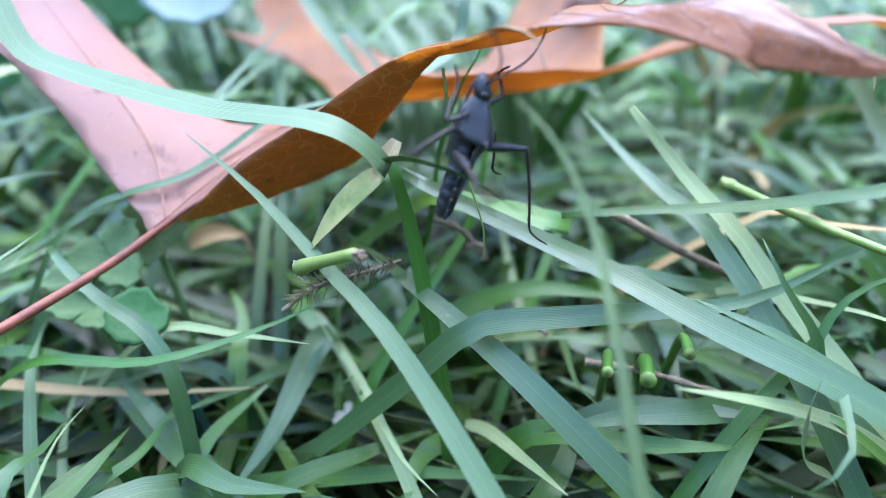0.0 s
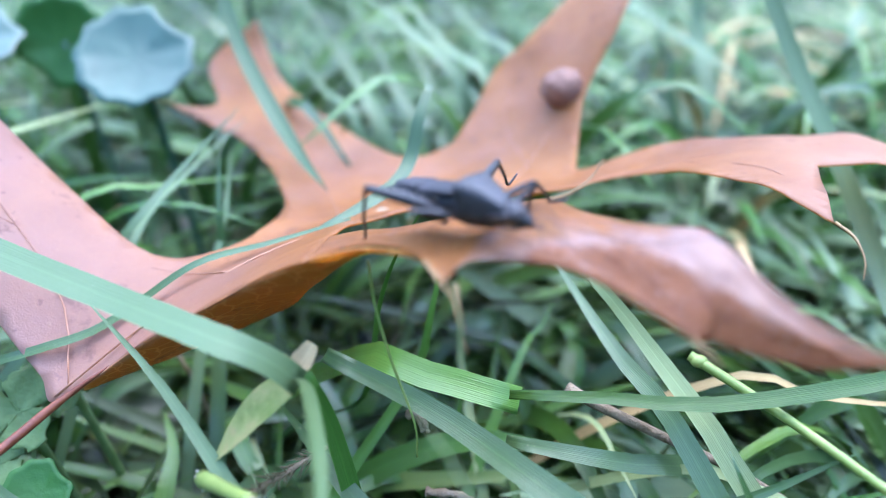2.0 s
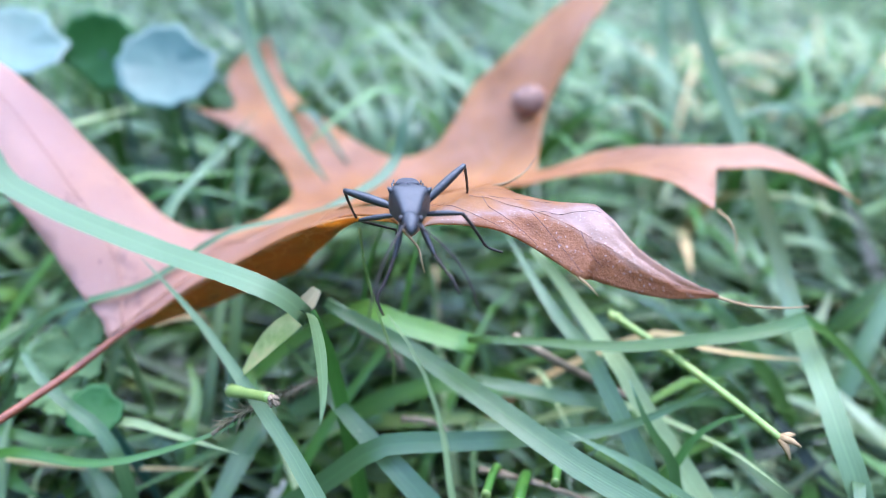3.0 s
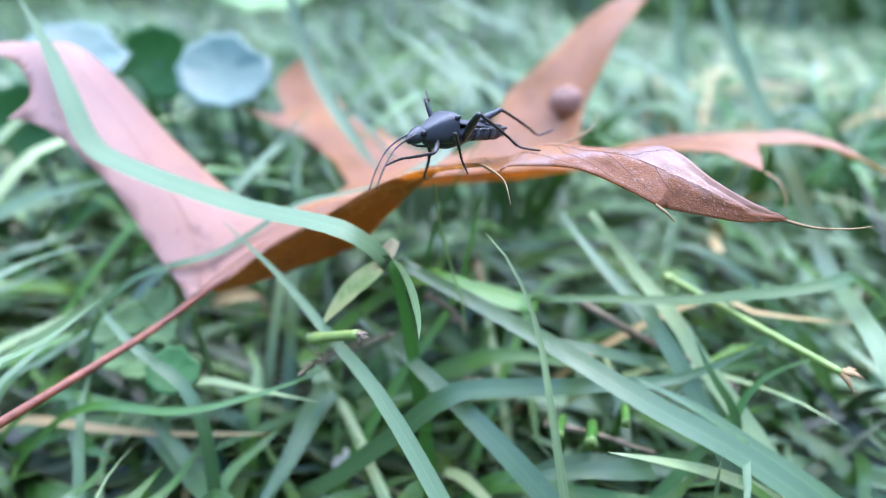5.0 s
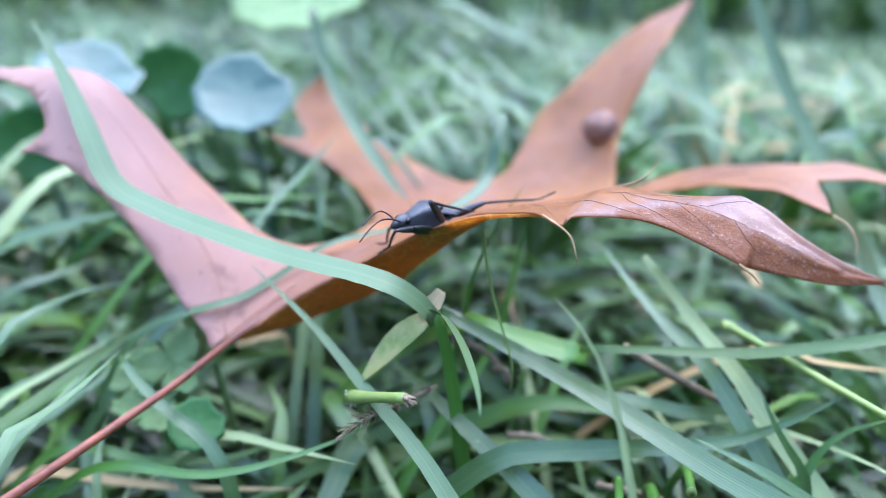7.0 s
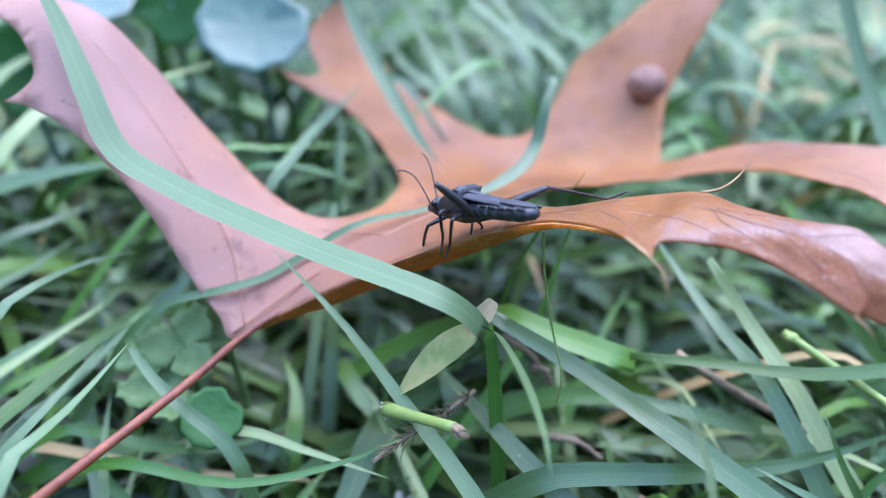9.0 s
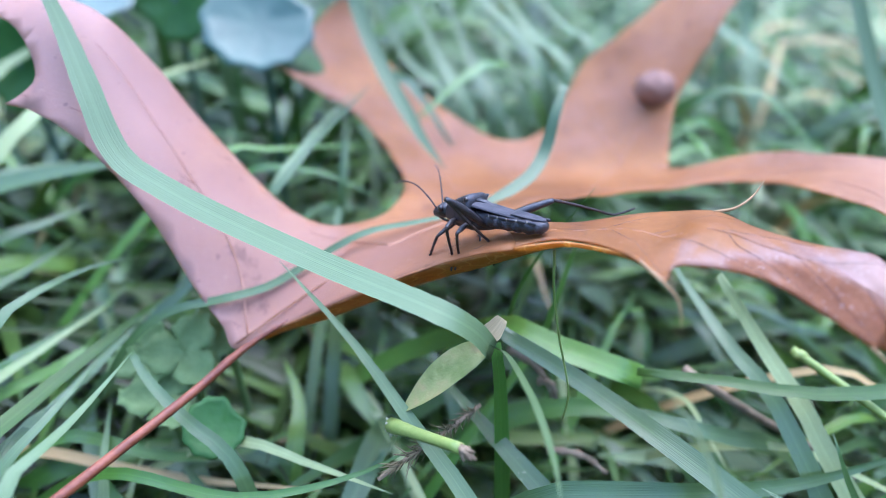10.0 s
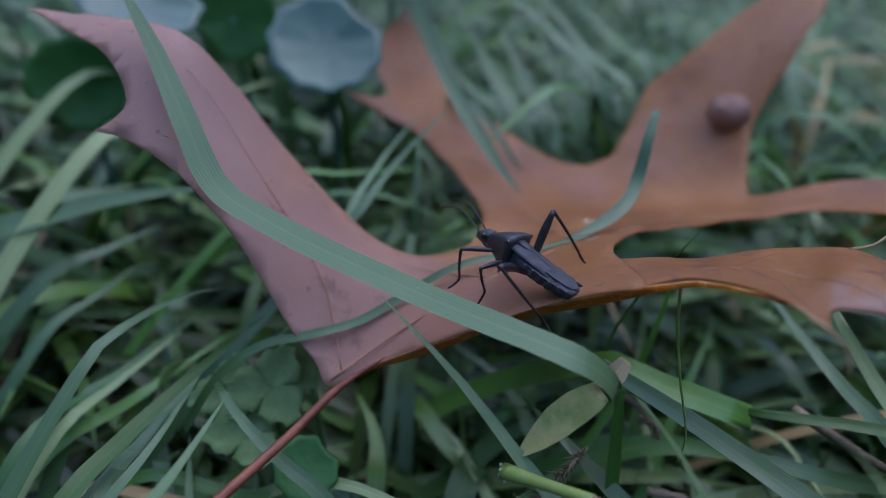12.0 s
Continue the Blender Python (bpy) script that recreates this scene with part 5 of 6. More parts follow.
def build_sprig():
    sprig = new("sprig")
    sprig.location = cm(-1.3, 5.9, 2.5)
    o = sprig.location.copy()
    tagged(sprig, "small pale green sprig with one leaflet and a cut pod-like stem", "weed")
    line = curve_through([cm(*p) - o for p in [(-0.6, 6.12, 3.3), (-0.85, 6.03, 3.1), (-1.08, 5.95, 2.85), (-1.3, 5.9, 2.58)]], 16)
    part("leaflet", ribbon_bm(line, 0.0034, Vector((-0.4, -0.6, 0.8)), fold=0.26, taper=(0.62, 1.0, 0.05), twist=28, ragged=0.06), LEAFLET, sprig, "pale yellowish leaflet")
    line = curve_through([cm(*p) - o for p in [(-1.38, 5.85, 2.45), (-1.2, 5.65, 2.6), (-0.95, 5.4, 2.78), (-0.75, 5.2, 2.92)]], 10)
    part("pod", tube_bm(line, [0.00082, 0.00080, 0.00072, 0.00064, 0.0006, 0.00058, 0.00056, 0.00055, 0.00055, 0.00056, 0.00058], 8), STALK, sprig, "green cut stem")
    rnd = random.Random(9)
    bm = bmesh.new()
    for _ in range(9):
        d = Vector((0.7 + rnd.uniform(-0.6, 0.6), -0.7 + rnd.uniform(-0.6, 0.6), 0.3 + rnd.uniform(-0.7, 0.7))) * 0.0011
        tube_bm([line[-1] - d * 0.3, line[-1] + d * 0.4, line[-1] + d], [0.00035, 0.0003, 0.00008], 5, bm)
    part("torn_end", bm, TWIG, sprig, "torn pinkish-brown stem end")
    bm = bmesh.new()
    for _ in range(16):
        ellipsoid_bm(line[0] + Vector((rnd.uniform(-1, 1), rnd.uniform(-1, 1), rnd.uniform(-1.6, 0.9))) * 0.00055, (0.00018, 0.00016, 0.00036), 6, 5, bm, Matrix.Rotation(rnd.uniform(-1, 1), 3, "Y"))
    part("bud", bm, BUD, sprig, "whitish bud")
    line = curve_through([cm(*p) - o for p in [(-0.6, 6.12, 3.36), (-0.54, 6.16, 3.44), (-0.48, 6.2, 3.52), (-0.43, 6.24, 3.6)]], 10)
    part("dry_flake", ribbon_bm(line, 0.0018, Vector((-0.3, -0.9, 0.4)), fold=0.3, taper=(0.45, 1.0, 0.55), ragged=0.25), FLAKE, sprig, "papery buff flake")
    line = curve_through([cm(*p) - o for p in [(-0.6, 6.12, 3.36), (-0.63, 6.16, 3.43), (-0.67, 6.19, 3.48), (-0.70, 6.2, 3.50)]], 10)
    part("dry_flake", ribbon_bm(line, 0.0012, Vector((-0.1, -0.9, 0.5)), fold=0.3, taper=(0.5, 1.0, 0.5), ragged=0.3), FLAKE, sprig, "papery buff flake")


def build_litter():
    rnd = random.Random(21)
    # dry seed head
    head = new("seed_head")
    line = curve_through([cm(*p) for p in [(-1.45, 5.3, 2.3), (-1.15, 5.5, 2.45), (-0.85, 5.9, 2.35), (-0.45, 6.5, 2.2)]], 22)
    head.location = line[0]
    tagged(head, "dry grey-brown grass seed head with fine bristles", "seed head")
    o = head.location.copy()
    part("stem", tube_bm([p - o for p in line], [0.00022] * 23, 5), TWIG, head)
    bm = bmesh.new()
    for i in range(3, 22):
        along = (line[i - 1] - line[i]).normalized()
        for _ in range(9):
            d = (along * 1.3 + Vector((rnd.uniform(-1, 1), rnd.uniform(-1, 1), rnd.uniform(-1, 1)))).normalized()
            p = line[i] - o
            tube_bm([p, p + d * 0.0007, p + d * rnd.uniform(0.0012, 0.0026)], [0.00010, 0.00007, 0.00002], 4, bm)
    part("bristles", bm, HUSK, head, "fine dark awns")
    # curled brown shreds
    for k, pts in enumerate(([(-0.1, 7.4, 2.3), (0.2, 7.2, 2.25), (0.38, 7.1, 2.1), (0.45, 7.0, 1.95)], [(0.3, 7.15, 2.05), (0.42, 7.05, 2.12), (0.5, 7.0, 1.95)], [(0.5, 6.8, 1.3), (0.9, 6.7, 1.35), (1.2, 6.6, 1.2)], [(1.5, 6.0, 1.25), (2.1, 5.9, 1.2), (2.9, 5.8, 1.0)])):
        line = curve_through([cm(*p) for p in pts], 12)
        o = line[0].copy()
        ob = part("plant_shred", tube_bm([p - o for p in line], [0.0005 * (1 - 0.04 * i) * (1 + 0.3 * math.sin(i * 2.1 + k)) for i in range(13)], 6), TWIG)
        ob.location = o
        tagged(ob, "curled pinkish-brown dry plant shred in the grass", "plant litter", "dry plant shreds")
    # withered flower low in the grass
    flower = new("flower_bud")
    flower.location = cm(-1.14, 6.67, -0.25)
    tagged(flower, "small withered white flower bud low in the grass", "flower")
    for k in range(7):
        a = k * 0.9
        line = curve_through([Vector((0, 0, 0)), Vector((0.0010 * math.cos(a), 0.0010 * math.sin(a), 0.0016)), Vector((0.0022 * math.cos(a), 0.0022 * math.sin(a), 0.0018 + 0.0004 * (k % 3)))], 6)
        part("petal", ribbon_bm(line, 0.0013, Vector((0, -0.5, 1)), taper=(0.4, 1.0, 0.5)), BUD, flower)
    part("flower_stem", tube_bm(curve_through([Vector((0.0006, 0.002, -0.014)), Vector((0, 0.001, -0.006)), Vector((0, 0, 0.0004))], 8), [0.0005] * 9, 6), STALK, flower)
    # a fine dangling fibre under the leaf
    line = curve_through([cm(*p) for p in [(0.0, 6.6, 4.2), (0.06, 6.5, 3.8), (0.2, 6.4, 3.3), (0.4, 6.3, 2.7), (0.42, 6.3, 2.3)]], 20)
    o = line[0].copy()
    ob = part("fibre", tube_bm([p - o for p in line], [0.00017 - 0.000004 * i for i in range(21)], 5), STALK)
    ob.location = o
    tagged(ob, "thin pale grass fibre hanging beneath the oak leaf", "grass fibre")


HUSK = mat_plain("husk", [(0.3, (0.08, 0.068, 0.030)), (0.7, (0.24, 0.20, 0.10))], 600, 0.8, 0.2)


def build_dead_leaf():
    """A shrivelled buff leaf among the roots, curled along its middle."""
    ob = new("dead_leaf")
    ob.location = cm(-3.28, 8.95, 1.3)
    line = curve_through([cm(*p) - ob.location for p in [(-3.66, 8.85, 1.22), (-3.45, 8.92, 1.36), (-3.2, 8.97, 1.40), (-2.9, 9.02, 1.34)]], 12)
    part("leaf_blade", ribbon_bm(line, 0.0028, Vector((0.1, -0.8, 0.6)), fold=0.35, taper=(0.4, 1.0, 0.2), ragged=0.15), FLAKE, ob)
    line = curve_through([cm(*p) - ob.location for p in [(-2.9, 9.02, 1.34), (-2.7, 9.1, 0.4), (-2.62, 9.14, -1.5)]], 10)
    part("leaf_stalk", tube_bm(line, [0.0003] * 11, 5), TWIG, ob)
    tagged(ob, "shrivelled buff dead leaf under the oak leaf", "leaf")


def round_leaf(centre, radius, tip, label, material):
    """A scalloped round leaf on a stalk; tip: the way its face looks."""
    thing = new("round_leaf")
    c = cm(*centre)
    thing.location = (c.x, c.y, 0)
    tagged(thing, label, "leaf", "broad weed leaves")
    r = radius * 0.01
    nor = Vector(tip).normalized()
    a = nor.orthogonal().normalized()
    b = nor.cross(a)
    bm = bmesh.new()
    rings = []
    for i in range(7):
        q = i / 6
        ring = []
        for k in range(40):
            ang = 2 * math.pi * k / 40
            w = r * q * (1 + (0.045 * math.cos(ang * 11) if i > 4 else 0)) * (1 - 0.25 * math.exp(-(min(ang, 2 * math.pi - ang) / 0.35) ** 2) * (i > 2))
            cup = r * (0.18 * q * q + 0.008 * math.cos(ang * 7) * q)
            ring.append(bm.verts.new(c - thing.location + a * w * math.cos(ang) + b * w * math.sin(ang) + nor * cup) if i else None)
        rings.append(ring)
    mid = bm.verts.new(c - thing.location)
    for k in range(40):
        bm.faces.new((mid, rings[1][k], rings[1][(k + 1) % 40]))
        for i in range(1, 6):
            bm.faces.new((rings[i][k], rings[i + 1][k], rings[i + 1][(k + 1) % 40], rings[i][(k + 1) % 40]))
    leaf = part("leaf_blade", bm, material, thing)
    th = leaf.modifiers.new("thickness", "SOLIDIFY")
    th.thickness = 0.00025
    line = curve_through([Vector((0.004, 0.006, 0)), (c - thing.location) * 0.5 + Vector((0.003, 0.003, 0)), c - thing.location - nor * 0.0004], 12)
    part("leaf_stalk", tube_bm(line, [0.0007] * 13, 6), BROAD, thing)
    return thing


def lobed_leaf(centre, radius, tip, label):
    """A small weed leaf with three scalloped lobes, creased along each, on a thin stalk."""
    thing = new("weed_leaf")
    c = cm(*centre)
    thing.location = (c.x, c.y, 0)
    tagged(thing, label, "leaf", "small weed leaves")
    nor = Vector(tip).normalized()
    a = nor.orthogonal().normalized()
    b = nor.cross(a)
    o = c - thing.location
    for k in range(3):
        turn = 2 * math.pi * k / 3 + 0.4
        bm = bmesh.new()
        u, v = a * math.cos(turn) + b * math.sin(turn), b * math.cos(turn) - a * math.sin(turn)
        rows = []
        for i in range(11):
            q = i / 10
            w = radius * 0.0062 * math.sin(min(1.0, q * 1.12 + 0.04) * math.pi * 0.88) * (1 + 0.10 * math.sin(q * 21))
            rows.append([bm.verts.new(o + u * (radius * 0.012 * q) + v * (w * e) + nor * (0.0012 * q * q + abs(e) * w * 0.35)) for e in (-1, -0.5, 0, 0.5, 1)])
        for r, p in zip(rows, rows[1:]):
            for e in range(4):
                bm.faces.new((r[e], p[e], p[e + 1], r[e + 1]))
        lobe = part("lobe", bm, WEED_SOFT, thing)
        th = lobe.modifiers.new("thickness", "SOLIDIFY")
        th.thickness = 0.0002
    part("leaf_stalk", tube_bm(curve_through([Vector((0.003, 0.004, 0)), o * 0.5 + Vector((0.002, 0.002, 0)), o], 10), [0.0005] * 11, 6), WEED_SOFT, thing)
    return thing


WEED_SOFT = mat_plain("soft_weed_leaf", [(0.3, (0.15, 0.25, 0.070)), (0.7, (0.26, 0.37, 0.13))], 300, 0.6, 0.4, 0.6, 0.0003, 0.3)


def build_weeds():
    blue = "round scalloped weed leaf reflecting the pale sky"
    dark = "dark green rounded weed leaf in the grass"
    round_leaf((-4.3, 12.6, 4.4), 0.92, (0.06, -0.66, 0.72), blue, BROAD)
    round_leaf((-7.6, 13.4, 4.5), 1.0, (0.2, -0.45, 0.9), blue, BROAD)
    round_leaf((-3.8, 16.9, 6.1), 1.9, (-0.2, -0.5, 0.85), "large pale green scalloped weed leaf standing behind the leaf", WEED_SOFT)
    round_leaf((-6.3, 14.2, 4.3), 0.8, (0.3, -0.9, 0.15), dark, WEED)
    round_leaf((-8.6, 12.8, 3.2), 0.8, (0.4, -0.9, 0.25), dark, WEED)
    round_leaf((-3.36, 6.45, 1.53), 0.34, (0.1, -0.55, 0.8), "soft green rounded weed leaf under the leaf stalk", WEED)
    soft = "soft pale green lobed weed leaf in the grass"
    lobed_leaf((-3.96, 7.33, 1.81), 0.42, (0.1, -0.6, 0.75), soft)
    lobed_leaf((-4.49, 7.45, 1.53), 0.38, (-0.3, -0.5, 0.8), soft)
    lobed_leaf((-3.62, 7.75, 1.95), 0.36, (0.3, -0.7, 0.6), soft)
    lobed_leaf((-4.15, 7.0, 1.35), 0.40, (0.0, -0.4, 0.9), soft)


# ---- what moves ----
# seconds, the bug's middle in centimetres, heading, pitch and roll in degrees
BUG = [
    (0, 0.21, 5.6, 3.73, -3, 73, 173), (0.5, 0.51, 5.95, 4.09, -7, 30, 196), (0.8, 0.95, 6.32, 4.21, -35, 74, 284), (1, 0.72, 6.44, 4.69, -93, 76, 363),
    (1.25, 0.34, 6.78, 5.13, -90, 52, 366), (1.5, 0.46, 6.47, 5, -83, 10, 359), (2, 0.74, 6.14, 4.98, -43, 8, 360), (2.2, 0.95, 5.75, 5.08, -58, 13, 361),
    (2.5, 0.66, 5.75, 5.08, -60, 15, 360), (3, 0.6, 5.49, 5.03, -85, 6, 360), (3.2, 0.53, 5.42, 5.01, -85, 2, 360), (3.5, 0.47, 5.02, 4.9, -104, -11, 360),
    (3.7, 0.4, 5.02, 4.9, -102, -13, 360), (5.3, 0.17, 5.74, 5.07, -141, 7, 367), (5.5, 0.14, 5.43, 4.93, -132, 6, 367), (6, 0.33, 5.59, 5.06, -190, 3, 368),
    (6.3, 0.08, 5.65, 4.92, -148, 2, 368), (6.5, -0.33, 6.1, 4.76, -151, -1, 368), (7, -0.52, 6.61, 4.3, -137, 11, 367), (7.2, -0.59, 6.67, 4.38, -142, 5, 366),
    (8.8, -0.73, 6.45, 4.39, -225, -19, 369), (9, -0.68, 6.56, 4.45, -220, -18, 371), (9.5, -0.66, 6.82, 4.33, -216, -16, 372), (10, -0.68, 6.86, 4.37, -216, -14, 372),
    (10.3, -1.04, 6.57, 4.46, -197, -12, 372), (10.5, -1.17, 6.37, 4.55, -198, -2, 372), (10.7, -1.43, 6.48, 4.52, -195, 8, 373), (11, -1.73, 6.61, 4.34, -180, 13, 371),
    (11.5, -1.65, 7.07, 4.07, -201, 12, 368), (12, -1.38, 7.1, 4.05, -226, 3, 368),
]
# seconds, knee and ankle of each leg in centimetres from the bug's middle
STEPS = {}
STEPS["fore_left"] = [
    (0, (0.27, 0.39, -0.22), (0.50, 0.10, -0.23)), (0.5, (0.57, -0.04, -0.25), (0.49, 0.29, -0.36)), (1, (0.52, 0.21, -0.30), (0.42, 0.21, -0.64)), (1.5, (0.10, 0.35, -0.10), (-0.16, 0.59, -0.18)),
    (2, (0.37, 0.39, 0.04), (0.18, 0.53, -0.23)), (2.5, (0.20, 0.39, -0.17), (0.01, 0.64, -0.33)), (3, (0.43, 0.22, -0.36), (0.77, 0.33, -0.41)), (3.5, (0.28, 0.22, -0.39), (0.60, 0.17, -0.22)),
    (5.5, (0.58, 0.27, -0.05), (0.58, -0.05, -0.21)), (6, (0.58, 0.26, -0.03), (0.46, 0.06, -0.31)), (6.5, (0.62, -0.03, -0.10), (0.60, -0.06, -0.46)), (7, (0.64, 0.07, -0.11), (0.49, -0.18, -0.32)),
    (9, (0.14, 0.38, -0.04), (0.29, 0.18, -0.31)), (9.5, (0.17, 0.39, -0.08), (0.28, 0.20, -0.36)), (10, (0.18, 0.39, -0.11), (0.24, 0.20, -0.40)), (10.5, (0.30, 0.39, -0.21), (0.36, 0.20, -0.51)),
    (11, (0.58, 0.27, -0.06), (0.50, 0.17, -0.40)), (11.5, (0.56, 0.30, -0.06), (0.54, 0.31, -0.42)), (12, (0.54, 0.31, -0.15), (0.51, 0.24, -0.50)),
]
STEPS["fore_right"] = [
    (0, (0.44, -0.30, 0.13), (0.55, -0.63, 0.02)), (0.5, (0.62, -0.16, -0.18), (0.77, -0.44, -0.01)), (1, (0.59, -0.12, -0.25), (0.82, -0.16, -0.52)), (1.5, (0.64, -0.08, -0.02), (0.41, -0.01, -0.29)),
    (2, (0.60, -0.19, 0.03), (0.48, 0.10, -0.14)), (2.5, (0.59, -0.22, 0.03), (0.30, -0.36, -0.14)), (3, (0.43, -0.14, -0.39), (0.58, -0.28, -0.69)), (3.5, (0.27, -0.17, -0.40), (0.62, -0.11, -0.34)),
    (5.5, (0.05, -0.28, -0.19), (-0.25, -0.40, -0.34)), (6, (0.61, -0.18, -0.16), (0.55, -0.28, -0.50)), (6.5, (0.62, -0.18, -0.12), (0.68, -0.32, -0.44)), (7, (0.32, -0.40, -0.17), (0.14, -0.64, -0.39)),
    (9, (0.51, 0.15, -0.22), (0.71, 0.02, -0.48)), (9.5, (0.50, 0.13, -0.26), (0.69, 0.02, -0.54)), (10, (0.48, 0.13, -0.28), (0.62, 0.10, -0.62)), (10.5, (0.49, -0.19, -0.34), (0.31, -0.35, -0.61)),
    (11, (0.48, -0.35, -0.16), (0.36, -0.65, -0.33)), (11.5, (0.58, 0.07, -0.21), (0.57, 0.27, -0.52)), (12, (0.49, -0.25, -0.30), (0.54, -0.47, -0.58)),
]
STEPS["middle_left"] = [
    (0, (0.25, 0.48, -0.15), (0.10, 0.86, -0.33)), (0.5, (0.40, 0.29, -0.32), (0.41, 0.53, -0.70)), (1, (0.42, 0.33, -0.24), (0.51, 0.38, -0.68)), (1.5, (0.18, 0.46, 0.08), (0.32, 0.53, -0.35)),
    (2, (0.38, 0.36, 0.08), (0.27, 0.70, -0.19)), (2.5, (0.28, 0.44, 0.06), (0.01, 0.55, -0.29)), (3, (0.28, 0.46, -0.02), (0.15, 0.70, -0.37)), (3.5, (0.41, 0.36, 0.02), (0.38, 0.11, -0.35)),
    (5.5, (0.35, 0.41, 0.02), (-0.00, 0.24, -0.20)), (6, (-0.04, 0.47, -0.08), (-0.10, 0.05, -0.23)), (6.5, (0.42, 0.36, -0.03), (0.21, 0.05, -0.27)), (7, (0.51, 0.22, -0.05), (0.14, -0.03, -0.13)),
    (9, (-0.07, 0.45, -0.08), (0.18, 0.20, -0.35)), (9.5, (-0.04, 0.47, -0.08), (0.18, 0.19, -0.35)), (10, (-0.01, 0.48, -0.12), (0.17, 0.18, -0.41)), (10.5, (-0.15, 0.37, 0.04), (-0.21, 0.07, -0.29)),
    (11, (0.17, 0.50, -0.04), (-0.06, 0.24, -0.33)), (11.5, (0.14, 0.50, -0.03), (-0.09, 0.28, -0.34)), (12, (0.10, 0.50, -0.08), (0.16, 0.23, -0.44)),
]
STEPS["middle_right"] = [
    (0, (0.11, -0.41, 0.16), (-0.30, -0.59, 0.26)), (0.5, (0.15, -0.45, 0.11), (0.11, -0.06, -0.11)), (1, (0.13, -0.47, 0.06), (0.08, -0.46, -0.38)), (1.5, (0.27, -0.47, -0.10), (0.02, -0.55, -0.47)),
    (2, (-0.05, -0.44, 0.03), (-0.11, -0.05, -0.18)), (2.5, (0.29, -0.46, -0.02), (0.10, -0.20, -0.34)), (3, (-0.04, -0.45, -0.20), (-0.29, -0.12, -0.38)), (3.5, (0.37, -0.38, 0.06), (0.23, -0.80, -0.01)),
    (5.5, (0.15, -0.14, 0.32), (-0.22, -0.40, 0.31)), (6, (0.14, -0.43, 0.14), (0.03, -0.37, -0.29)), (6.5, (-0.24, -0.22, -0.25), (-0.53, -0.53, -0.37)), (7, (-0.07, -0.40, 0.11), (-0.31, -0.74, -0.05)),
    (9, (0.41, -0.38, -0.05), (0.12, -0.06, -0.19)), (9.5, (0.38, -0.41, -0.10), (0.11, -0.07, -0.22)), (10, (0.37, -0.41, -0.18), (0.09, -0.06, -0.27)), (10.5, (0.16, -0.47, -0.25), (0.10, -0.81, -0.54)),
    (11, (0.06, -0.44, -0.31), (-0.08, -0.76, -0.59)), (11.5, (0.19, -0.29, -0.45), (0.13, -0.61, -0.75)), (12, (0.38, -0.28, -0.34), (0.46, -0.58, -0.67)),
]
STEPS["hind_left"] = [
    (0, (0.05, 0.67, 0.08), (0.13, 1.42, 0.28)), (0.5, (-0.06, 0.68, -0.26), (-0.46, 1.22, -0.65)), (1, (-0.23, 0.22, -0.66), (0.28, -0.03, -1.20)), (1.5, (-0.36, 0.52, 0.22), (-0.82, 0.52, -0.42)),
    (2, (-0.20, 0.66, 0.07), (-0.57, 1.22, -0.34)), (2.5, (0.10, 0.52, 0.32), (-0.43, 0.83, -0.15)), (3, (-0.29, 0.53, 0.27), (-0.87, 0.65, -0.23)), (3.5, (-0.49, 0.42, 0.17), (-1.11, 0.44, -0.30)),
    (5.5, (0.42, 0.43, 0.11), (-0.29, 0.29, -0.19)), (6, (0.16, 0.54, 0.26), (-0.26, 0.10, -0.22)), (6.5, (0.43, 0.12, 0.29), (-0.17, -0.07, -0.18)), (7, (0.42, 0.32, 0.23), (-0.35, 0.23, 0.10)),
    (9, (-0.02, 0.60, 0.25), (-0.01, -0.03, -0.21)), (9.5, (0.03, 0.60, 0.24), (-0.02, -0.03, -0.22)), (10, (0.03, 0.62, 0.21), (-0.08, 0.02, -0.27)), (10.5, (0.18, 0.57, 0.21), (-0.48, 0.26, -0.07)),
    (11, (-0.02, 0.53, 0.33), (-0.80, 0.63, 0.29)), (11.5, (-0.10, 0.65, 0.15), (-0.67, 0.34, -0.28)), (12, (-0.20, 0.64, 0.14), (-0.56, 0.16, -0.37)),
]
